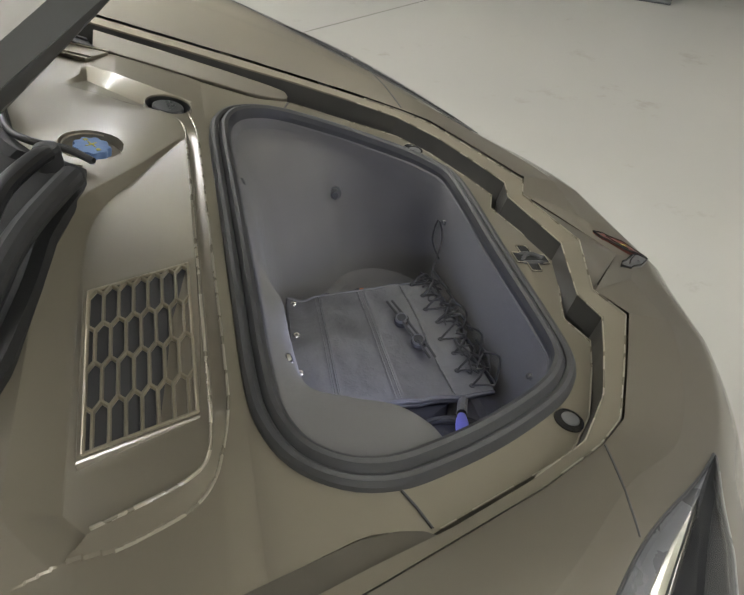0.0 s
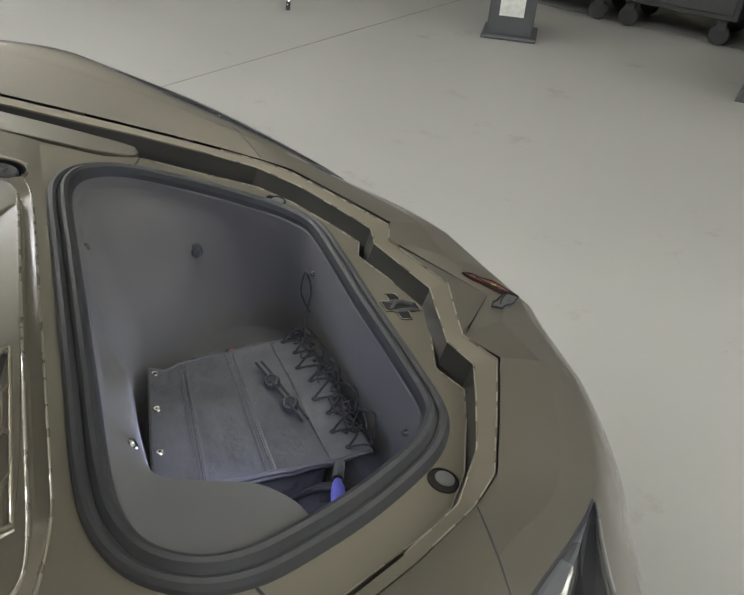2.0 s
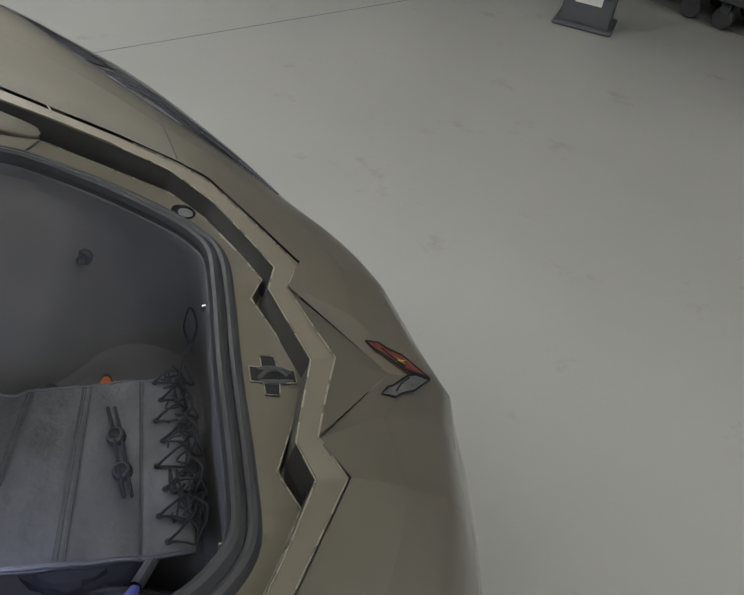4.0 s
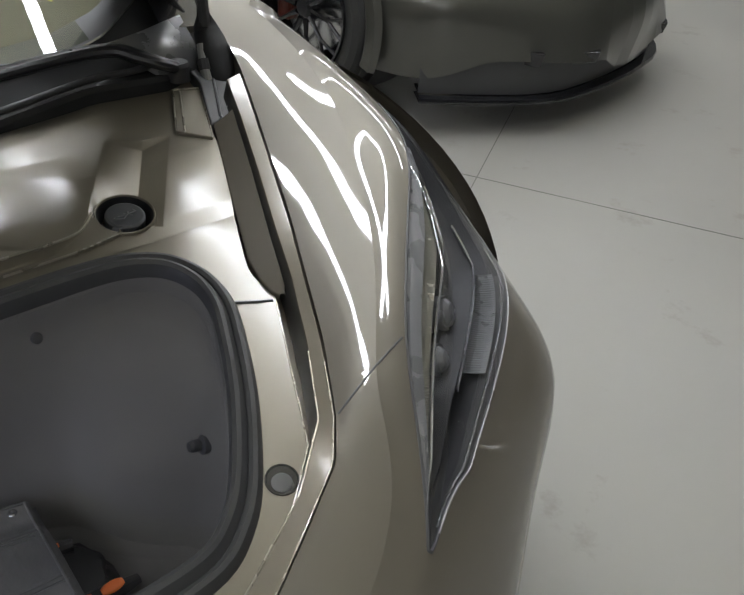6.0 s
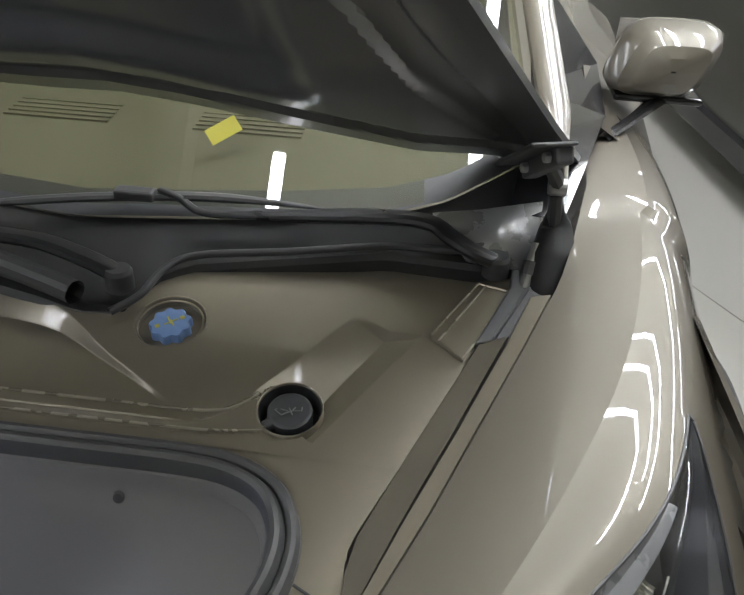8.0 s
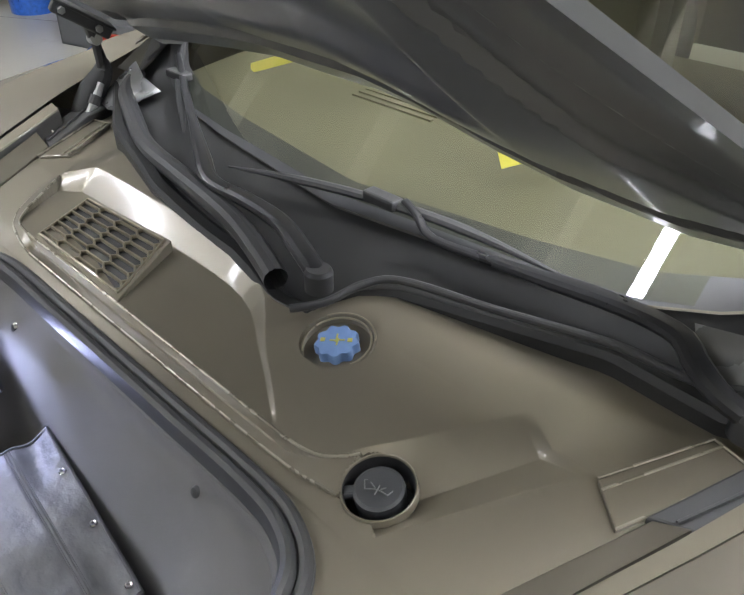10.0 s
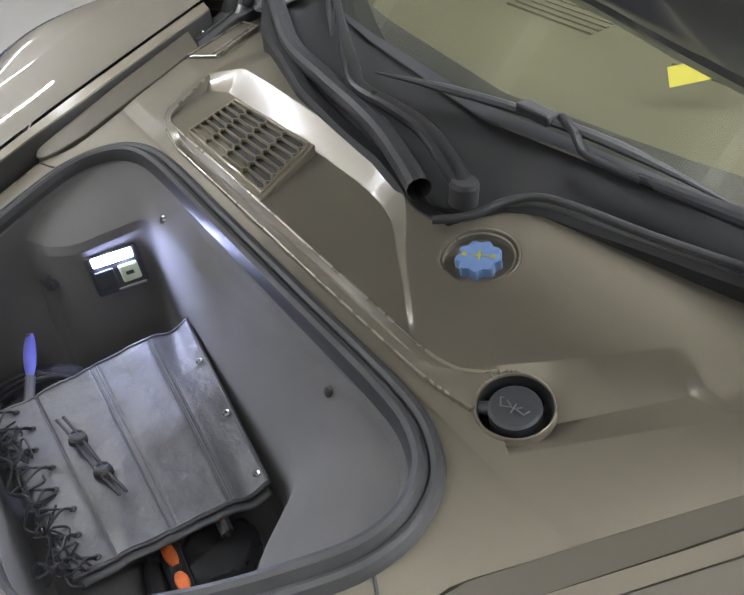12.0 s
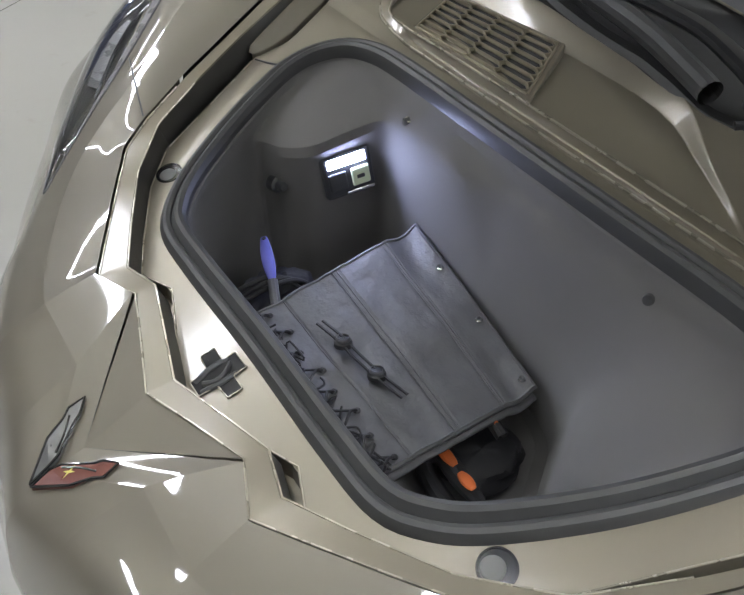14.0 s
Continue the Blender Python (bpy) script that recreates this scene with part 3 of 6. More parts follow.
        sweep("edge_light", spline([inside(u, 1.0, -0.001) for u in np.linspace(0.34, 0.97, 40)], 70), 0.0015, GREYLAMP, lampe, "thin pale edge strip", n=6)
        for u_, v_, rad in ((0.50, 0.56, 0.024), (0.64, 0.55, 0.021)):
            m = Matrix.Translation(inside(u_, v_, 0.036)) @ Vector((0.75, sgn * 0.45, 0.48)).to_track_quat("Z", "Y").to_matrix().to_4x4()
            lathe("projector", [(0.0, 0.012), (rad * 0.5, 0.010), (rad * 0.8, 0.004), (rad * 0.85, 0.0), (rad, 0.002), (rad * 1.05, -0.004), (rad * 1.05, -0.03)], GREYLAMP, lampe, "grey projector lens", at=m, n=24)
        edge = np.r_[SKIN[HU0:HU1 + 1, HV0], SKIN[HU1, HV0:HV1 + 1], SKIN[HU1:HU0 - 1:-1, HV1], SKIN[HU0, HV1:HV0 - 1:-1]] * (1, sgn, 1)
        sweep("lamp_gap", edge, 0.0020, BLACK, lampe, "black gap round the lamp", n=6)
        arch = []
        for g in np.linspace(-0.35, math.pi + 0.35, 48):
            yb = 0.957 - 0.075 * max(0, math.sin(g)) ** 4
            arch.append([(-0.16 + r_ * math.cos(g), sgn * (yb + o_), 0.34 + r_ * math.sin(g)) for r_, o_ in ((0.346, -0.03), (0.346, 0.006), (0.356, 0.012), (0.392, 0.010), (0.412, -0.010))])
        loft("arch_lip", arch, paint, parent)
        lathe("wheel_house", [(0.365, 0.86), (0.36, 0.62), (0.0, 0.60)], BLACK, parent, axis=1, at=pose(-0.16, 0, 0.34) if sgn > 0 else pose(-0.16, 0, 0.34, 0, 0, 180), n=40)


front_body(car, BRONZE)

def splitter(parent, mat):
    """Black lip under the nose, and the fins on the bumper's corners."""
    half = [(0.775, 0.0), (0.772, 0.12), (0.762, 0.25), (0.750, 0.36), (0.725, 0.45), (0.68, 0.54), (0.61, 0.64), (0.53, 0.74), (0.46, 0.82), (0.40, 0.88)]
    outl = np.array([(x, -y) for x, y in half[::-1]] + half[1:])
    innr = outl * (0.75, 0.9)
    loft("splitter", np.swapaxes(np.array([np.c_[innr, np.full(len(innr), 0.15)], np.c_[outl, np.full(len(outl), 0.145)], np.c_[outl + (0.004, 0), np.full(len(outl), 0.135)], np.c_[outl, np.full(len(outl), 0.125)], np.c_[innr, np.full(len(innr), 0.12)]]), 0, 1), mat, parent, "black front splitter", smooth=False)
    loft("lower_grille", np.swapaxes(np.array([np.c_[outl * (0.97, 0.97) - (0.02, 0), np.full(len(outl), z)] for z in (0.15, 0.31)]), 0, 1), BLACK, parent)
    for sgn in (1, -1):
        for p in ([(0.735, 0.27), (0.778, 0.275), (0.792, 0.300), (0.770, 0.345), (0.735, 0.390), (0.680, 0.39)], [(0.650, 0.500), (0.682, 0.522), (0.668, 0.545), (0.60, 0.56)]):
            n_ = len(p)
            v = [(x, sgn * y, 0.315 - 0.05 * (x - 0.7)) for x, y in p] + [(x - 0.01, sgn * y, 0.265) for x, y in p]
            add_bevel(mesh_of("corner_fin", v, [tuple(range(n_)), tuple(range(2 * n_ - 1, n_ - 1, -1))] + [(i, (i + 1) % n_, n_ + (i + 1) % n_, n_ + i) for i in range(n_)], mat, parent, "black fin on the bumper corner", smooth=False), 0.004)


splitter(car, BLACK)

# ---- rear panel behind the trunk: pan, lip, valley ----
def step(a, b, x):
    t = np.clip((x - a) / (b - a), 0, 1)
    return t * t * (3 - 2 * t)


def ramp(a, b, x):
    return np.clip((x - a) / (b - a), 0, 1)


PAN = np.array([(0.0155, 0.25), (0.0155, -0.283), (0.0150, -0.348), (0.0100, -0.394), (-0.007, -0.419), (-0.045, -0.444), (-0.088, -0.468), (-0.116, -0.436), (-0.118, -0.361), (-0.119, -0.27), (-0.1205, -0.13), (-0.1205, -0.045), (-0.118, -0.008), (-0.112, 0.028), (-0.101, 0.062), (-0.085, 0.092), (-0.066, 0.122), (-0.031, 0.182), (0.008, 0.243)])
# front edge of the panel, and the line where its riser meets the trunk surround
EDGE_TOP = np.array([(-0.088, -0.468), (-0.045, -0.444), (-0.007, -0.419), (0.0100, -0.394), (0.0150, -0.348), (0.0155, -0.283), (0.0155, 0.0), (0.0155, 0.25), (0.0150, 0.275), (0.012, 0.297), (0.004, 0.320), (-0.012, 0.338), (-0.024, 0.348)])
EDGE_FOOT = np.array([(-0.108, -0.492), (-0.070, -0.485), (-0.047, -0.473), (-0.009, -0.448), (0.014, -0.415), (0.028, -0.36), (0.033, -0.323), (0.0345, -0.276), (0.0345, 0.0), (0.0340, 0.25), (0.031, 0.313), (0.026, 0.344), (0.0225, 0.363)])
RISER = np.r_[EDGE_TOP, [(-0.011, 0.388)], EDGE_FOOT[::-1]]
BEYOND = np.r_[EDGE_FOOT, [(0.02, 0.40), (0.2, 0.42), (0.2, -0.8), (-0.4, -0.8), (-0.4, -0.62), (-0.2, -0.54)]]


def signed(poly_, x, y):
    """Distance to a closed outline, negative inside."""
    d = np.full(x.shape, 9.0)
    inside = np.zeros(x.shape, bool)
    for a, b in zip(poly_, np.roll(poly_, -1, 0)):
        e = b - a
        t = np.clip(((x - a[0]) * e[0] + (y - a[1]) * e[1]) / (e @ e), 0, 1)
        d = np.minimum(d, np.hypot(x - a[0] - t * e[0], y - a[1] - t * e[1]))
        cross = ((a[1] > y) != (b[1] > y)) & (x < (b[0] - a[0]) * (y - a[1]) / (b[1] - a[1] + 1e-12) + a[0])
        inside ^= cross
    return np.where(inside, -d, d)


def to_line(line, x, y):
    """Distance to an open line."""
    d = np.full(x.shape, 9.0)
    for a, b in zip(line[:-1], line[1:]):
        e = b - a
        t = np.clip(((x - a[0]) * e[0] + (y - a[1]) * e[1]) / (e @ e), 0, 1)
        d = np.minimum(d, np.hypot(x - a[0] - t * e[0], y - a[1] - t * e[1]))
    return d


def rear_height(x, y):
    back = np.minimum(x - 0.0155, 0)
    shelf = -0.018 * ramp(-0.10, -0.28, x)
    upper = 0.0125 + 0.045 * back
    upper = upper + (shelf - upper) * np.maximum(step(0.12, 0.47, y) * ramp(-0.02, -0.16, x) + step(0.345, 0.40, y) * ramp(-0.16, -0.02, x), step(-0.44, -0.52, y))
    pan = 0.0125 + 0.190 * back - 0.004 * ramp(-0.20, -0.42, y)
    d = signed(PAN, x, y)
    w = 0.005 + 0.036 * ramp(0.17, -0.03, y) ** 1.4
    rise = ramp(0.0, 1.0, d / w)
    h = pan + (upper - pan) * rise * (1.35 - 0.35 * rise)
    d1, d2 = to_line(EDGE_TOP, x, y), to_line(EDGE_FOOT, x, y)
    k = d1 / (d1 + d2 + 1e-9)
    edge = 0.0125 - 0.004 * ramp(-0.20, -0.42, y) - 0.006 * ramp(0.28, 0.34, y)
    bowl = np.maximum(step(0.27, 0.33, y), step(-0.31, -0.37, y))
    trough = np.where(k < 0.12, edge + (-0.003 - edge) * k / 0.12, -0.003 + 0.0075 * (k - 0.12) / 0.88)
    h = np.where(signed(RISER, x, y) < 0, trough * (1 - bowl) + bowl * (edge * (1 - k) + 0.0035 * k), h)
    h = np.where(signed(BEYOND, x, y) < 0, 0.0 + shelf, h)
    # V-shaped channel behind the washer filler
    t = (x + 0.020) * -0.852 + (y - 0.400) * 0.524
    s = (x + 0.020) * 0.524 + (y - 0.400) * 0.852
    low = -0.024 + 0.010 * np.clip(t / 0.16, 0, 1)
    left, right = np.clip((s + 0.050) / 0.055, 0, 1), np.clip((0.045 - s) / 0.040, 0, 1)
    inside = (t > -0.03) & (s > -0.050) & (s < 0.045)
    val = h + (low - h) * np.where(s < 0.005, left, right)
    fade = ramp(0.012, 0.0, t - 0.152 - 0.62 * np.maximum(s - 0.005, 0))
    h = np.where(inside, h + (val - h) * fade, h)
    h = np.where(np.hypot(x + 0.123, y - 0.206) < 0.0455, -0.05, h)
    return np.where(np.hypot(x + 0.011, y - 0.388) < 0.0385, -0.05, h)


COWL_Y = [-0.68, -0.51, -0.28, -0.135, -0.045, 0.02, 0.08, 0.14, 0.156, 0.20, 0.343, 0.472, 0.54, 0.60, 0.68]
COWL_X = [-0.33, -0.232, -0.172, -0.160, -0.154, -0.140, -0.122, -0.126, -0.19, -0.228, -0.262, -0.292, -0.288, -0.285, -0.31]
NX, NY = 200, 640
xs = np.linspace(0.049, -0.30, NX)
verts = []
for x in xs:
    edge = np.interp(-x, [-0.057, 0.031, 0.105, 0.272, 0.30], [0.519, 0.560, 0.589, 0.650, 0.66])
    y = np.linspace(-edge, edge, NY)
    under = step(0.0, 0.01, np.interp(y, COWL_Y, COWL_X) - 0.004 - x)
    verts.append(np.c_[np.full(NY, x), y, deck(x) + 0.0025 - 0.0021 * ramp(0.020, 0.048, np.full(NY, x)) * step(0.35, 0.40, np.abs(y)) + rear_height(np.full(NY, x), y) - 0.04 * under])
    verts[-1] = np.r_[[verts[-1][0] - (0, 0, 0.028)], verts[-1], [verts[-1][-1] - (0, 0, 0.028)]]
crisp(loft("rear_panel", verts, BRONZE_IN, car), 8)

GRILLE = wear(principled("grille_bronze", (0.36, 0.32, 0.235), 0.32, 0.55, 0.4), 30, 0.2, 500, 0.03)
# thin hems along the front edges of the panel, pale to paint in highlights
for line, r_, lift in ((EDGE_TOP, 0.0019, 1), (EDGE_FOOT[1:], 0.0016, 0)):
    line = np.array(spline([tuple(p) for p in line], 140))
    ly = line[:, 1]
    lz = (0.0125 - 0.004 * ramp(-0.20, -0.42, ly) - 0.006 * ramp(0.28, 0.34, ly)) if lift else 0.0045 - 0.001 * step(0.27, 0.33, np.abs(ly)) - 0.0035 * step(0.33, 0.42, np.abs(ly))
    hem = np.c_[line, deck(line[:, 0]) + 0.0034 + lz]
    sweep("recess_hem", hem, r_, EDGE, car, "front panel edge with its highlight painted in", n=8)

# vent grille
grille = new("vent_grille")
grille.parent = car
tagged(grille, "bronze honeycomb vent grille over black mesh")
Q = np.array([(0.004, -0.095), (-0.106, -0.152), (-0.101, -0.380), (0.003, -0.338)])


def on_grille(u, v, h=0.0):
    p = (1 - u) * (1 - v) * Q[0] + u * (1 - v) * Q[1] + u * v * Q[2] + (1 - u) * v * Q[3]
    return np.array([p[0], p[1], deck(p[0]) + (1 - u) * (1 - v) * 0.0165 + u * (1 - v) * 0.009 + u * v * -0.001 + (1 - u) * v * 0.011 + h])


mesh_of("mesh_backing", [on_grille(u, v, -0.004) for u in np.linspace(0, 1, 7) for v in np.linspace(0, 1, 13)], grid_faces(7, 13), BLACK, grille, "fine black mesh")
ncol, nrow = 7, 4


bars_v, bars_f = [], []


def add_bar(p, q, r=0.0022, n=6):
    p, q = np.array(p), np.array(q)
    t = (q - p) / np.linalg.norm(q - p)
    u = np.cross(t, (0, 0, 1.0))
    u /= np.linalg.norm(u)
    w = np.cross(u, t)
    o = len(bars_v)
    for c in (p, q):
        for g in range(n):
            a = 2 * math.pi * g / n
            bars_v.append(c + r * math.cos(a) * u + 1.6 * r * math.sin(a) * w)
    for g in range(n):
        bars_f.append((o + g, o + (g + 1) % n, o + n + (g + 1) % n, o + n + g))


for j in range(nrow):
    v0, v1 = j / nrow, (j + 1) / nrow
    va, vb = v0 + 0.30 / nrow * 0.6, v1
    off = 0.5 if j % 2 else 0.0
    for i in range(ncol + 1):
        u = (i + off) / ncol
        if u > 1.001:
            continue
        add_bar(on_grille(u, va), on_grille(u, vb))
        for du in (-0.5, 0.5):
            uu = u + du / ncol
            if -0.001 <= uu <= 1.001:
                add_bar(on_grille(u, va), on_grille(uu, v0))
mesh_of("honeycomb", bars_v, bars_f, GRILLE, grille)
rim = [on_grille(u, v, 0.001) for u, v in [(t, 0) for t in np.linspace(0, 1, 10)] + [(1, t) for t in np.linspace(0, 1, 16)] + [(t, 1) for t in np.linspace(1, 0, 10)] + [(0, t) for t in np.linspace(1, 0, 16)]]
sweep("rim", rim, 0.0022, GRILLE, grille, n=8)
# raised plate that carries the grille
ring_uv = [(t, -0.045) for t in np.linspace(-0.09, 1.06, 14)] + [(1.06, t) for t in np.linspace(-0.045, 1.03, 18)] + [(t, 1.03) for t in np.linspace(1.06, -0.02, 12)] + [(-0.09 + 0.07 * t ** 3, t) for t in np.linspace(1.0, -0.045, 18)]
hole_uv = [(min(max(u, 0), 1), min(max(v, 0), 1)) for u, v in ring_uv]
plate = [[on_grille(u, v, -0.022) for u, v in ring_uv], [on_grille(u, v, -0.001) for u, v in ring_uv], [on_grille(u * 0.985 + 0.007, v * 0.985 + 0.007, 0.0005) for u, v in ring_uv], [on_grille(u, v, 0.0005) for u, v in hole_uv], [on_grille(u, v, -0.006) for u, v in hole_uv]]
loft("grille_plate", np.swapaxes(np.array(plate), 0, 1), BRONZE_IN, grille, "bronze painted plate round the grille", True)

# filler caps
GREYCAP = wear(principled("grey_cap_plastic", (0.060, 0.062, 0.066), 0.5), 30, 0.2, 600, 0.15)
BLUECAP = wear(principled("blue_cap_plastic", (0.19, 0.31, 0.58), 0.45), 30, 0.1, 600, 0.1)
YELLOW = principled("yellow_print", (0.55, 0.50, 0.12), 0.6)


def cup(name, at, r, depth, tilt, parent, mat):
    lathe(name, [(r + 0.003, -0.006), (r + 0.0025, 0.0022), (r + 0.0005, 0.0026), (r - 0.0015, -0.002), (r - 0.003, -depth), (0.0, -depth)], mat, parent, at=at @ pose(0, 0, 0, 0, tilt, 0), n=40)


washer = new("washer_filler")
washer.parent = car
tagged(washer, "dark grey washer filler cap in a round pocket")
wm = pose(-0.011, 0.388, deck(-0.011) + 0.001)
lathe("collar", [(0.0408, -0.006), (0.0401, 0.0050), (0.0391, 0.0061), (0.0381, 0.0054), (0.0372, 0.0030)], BRONZE_IN, washer, "bronze lip of the pocket", at=wm @ pose(0, 0, 0, 0, 11.6, 0), n=40)
lathe("pocket", [(0.0376, 0.0040), (0.0358, -0.003), (0.0345, -0.030), (0.0, -0.030)], wear(principled("pocket_plastic", (0.026, 0.026, 0.027), 0.5), 20, 0.2, 900, 0.1), washer, "black round pocket", at=wm @ pose(0, 0, 0, 0, 11.6, 0), n=40)
lathe("cap", [(0.0, 0.003), (0.0235, 0.003), (0.0265, 0.001), (0.027, -0.004), (0.026, -0.028)], GREYCAP, washer, "dark grey round cap", at=wm @ pose(0, 0, 0, 0, 11.6, 0), n=36)
tab = box("tab", 0.022, 0.038, -0.007, 0.007, -0.006, 0.003, GREYCAP, washer, bevel=0.003)
tab.matrix_basis = wm @ pose(0, 0, 0, 0, 11.6, -50)
SYMBOL = principled("symbol_grey", (0.17, 0.17, 0.175), 0.5)
for line in ([(-0.010, -0.012), (-0.007, -0.005), (-0.006, 0.0), (-0.007, 0.005), (-0.010, 0.012)], [(0.004, -0.017), (0.008, -0.006), (0.009, 0.0), (0.008, 0.006), (0.004, 0.017)], [(-0.010, -0.012), (0.004, -0.017)], [(-0.010, 0.012), (0.004, 0.017)], [(-0.004, -0.003), (0.003, -0.010)], [(-0.004, 0.003), (0.003, 0.010)], [(-0.014, 0.0), (0.002, 0.0)]):
    sweep("symbol", [(x_, y_, 0.0034) for x_, y_ in line], 0.0008, SYMBOL, washer, "embossed washer symbol", n=5).matrix_basis = wm @ pose(0, 0, 0, 0, 11.6, 205)

coolant = new("coolant_filler")
coolant.parent = car
tagged(coolant, "blue lobed coolant cap in a round recess")
cm = pose(-0.122, 0.206, deck(-0.122) + 0.0055) @ pose(0, 0, 0, 0, 11.6, 0)
cup("recess", cm, 0.046, 0.011, 0, coolant, BRONZE_IN)
for r_, a0, a1 in ((0.0425, 1.2, 4.6), (0.0475, 2.2, 4.2), (0.0425, -1.6, -0.6)):
    sweep("bright_ring", [cm @ Vector((r_ * math.cos(a), r_ * math.sin(a), -0.001 + 30 * (r_ - 0.0425) * 0.02)) for a in np.linspace(a0, a1, 30)], 0.0014, GRILLE, coolant, n=6)
lob = []
for h, k in ((-0.016, 1.0), (-0.0015, 1.0), (0.002, 0.94), (0.003, 0.6), (0.003, 0.0)):
    lob.append([np.array((k * (0.0265 + 0.0020 * math.cos(9 * a)) * math.cos(a), k * (0.0265 + 0.0020 * math.cos(9 * a)) * math.sin(a), h)) for a in np.linspace(0, 2 * math.pi, 109)])
loft("cap", lob, BLUECAP, coolant, "pale blue lobed plastic cap").matrix_basis = cm
for kx, ky, w, h in ((-0.003, 0.0, 0.002, 0.014), (0.003, 0.002, 0.002, 0.012), (0.0, 0.006, 0.010, 0.002), (0.001, -0.004, 0.008, 0.002), (0.0, 0.017, 0.006, 0.006), (0.0, -0.017, 0.006, 0.006)):
    box("print_bar", kx - h / 2, kx + h / 2, ky - w / 2, ky + w / 2, 0.0031, 0.0037, YELLOW, coolant, "yellow printed mark").matrix_basis = cm @ pose(0, 0, 0, 0, 0, 35)

STOPM = wear(principled("stop_rubber", (0.15, 0.15, 0.145), 0.6), 30, 0.1, 500, 0.1)
# latch and rubber stops
latch = new("lid_latch")
latch.parent = car
tagged(latch, "black metal lid latch in a cross-shaped opening")
lp = deck(0.52) - 0.004
DEEP_BLACK = wear(principled("shade_and_boot_black", (0.012, 0.012, 0.012), 0.7), 20, 0.2, 500, 0.1)
v = [(0.494, -0.013), (0.510, -0.013), (0.510, -0.034), (0.528, -0.034), (0.530, -0.013), (0.552, -0.011), (0.552, 0.011), (0.530, 0.013), (0.528, 0.034), (0.510, 0.034), (0.510, 0.013), (0.494, 0.013)]
# The deck is not cut here; a black cap paints the opening's shade
mesh_of("opening", [(x, y, deck(x) + 0.0015) for x, y in v] + [(x, y, deck(x) - 0.02) for x, y in v], [tuple(range(12))] + [(i, (i + 1) % 12, 12 + (i + 1) % 12, 12 + i) for i in range(12)], DEEP_BLACK, latch, "black cross-shaped cap coloured as the opening's shade", smooth=False)
rim_ = [np.array((x, y, deck(x) + 0.0022)) for x, y in v + v[:1]]
sweep("opening_rim", poly(rim_, 96), 0.0009, EDGE, latch, "edge of the opening with its highlight painted in", n=6)
for yy in (-0.011, 0.011):
    sweep("claw", spline([(0.500, yy * 0.9, lp + 0.004), (0.512, yy * 1.1, lp + 0.0055), (0.530, yy, lp + 0.003), (0.547, yy * 0.7, lp - 0.003)], 16), 0.0042, BLACK, latch, "black latch claw", n=8)
sweep("claw_hook", spline([(0.504, -0.006, lp + 0.006), (0.517, 0.006, lp + 0.0085), (0.530, 0.008, lp + 0.006), (0.541, 0.0, lp + 0.001)], 18), 0.0034, BLACK, latch, "black metal claw hook", n=8)
lathe("pivot_pin", [(0.0, 0.003), (0.004, 0.003), (0.0055, 0.0)], BLACK, latch, at=pose(0.519, -0.024, lp + 0.002), n=12)
for sgn in (1, -1):
    st = new("rubber_stop")
    st.parent = car
    tagged(st, "round grey rubber stop on a black disc for its recess shade")
    sm = pose(0.424, sgn * 0.342, deck(0.424)) @ pose(0, 0, 0, 0, 11.6, 0)
    # Black disc and darkened pad paint the shade of a recess, deck uncut
    lathe("hole", [(0.0192, -0.001), (0.0186, 0.0016), (0.0172, 0.0016), (0.0166, 0.0008), (0.0, 0.0008)], GLOSS, st, at=sm, n=28)
    lathe("pad", [(0.0, 0.0022), (0.0100, 0.0021), (0.0115, 0.0014), (0.0118, 0.0005)], STOPM, st, "grey rubber pad", at=sm @ pose(0.0030, -sgn * 0.002, 0), n=28)
    g = [(0.19, sgn * 0.434), (0.2, sgn * 0.455), (0.209, sgn * 0.479)]
    sweep("panel_gap", [(x, y, deck(x) + 0.001) for x, y in g], 0.0018, BLACK, car, n=6)

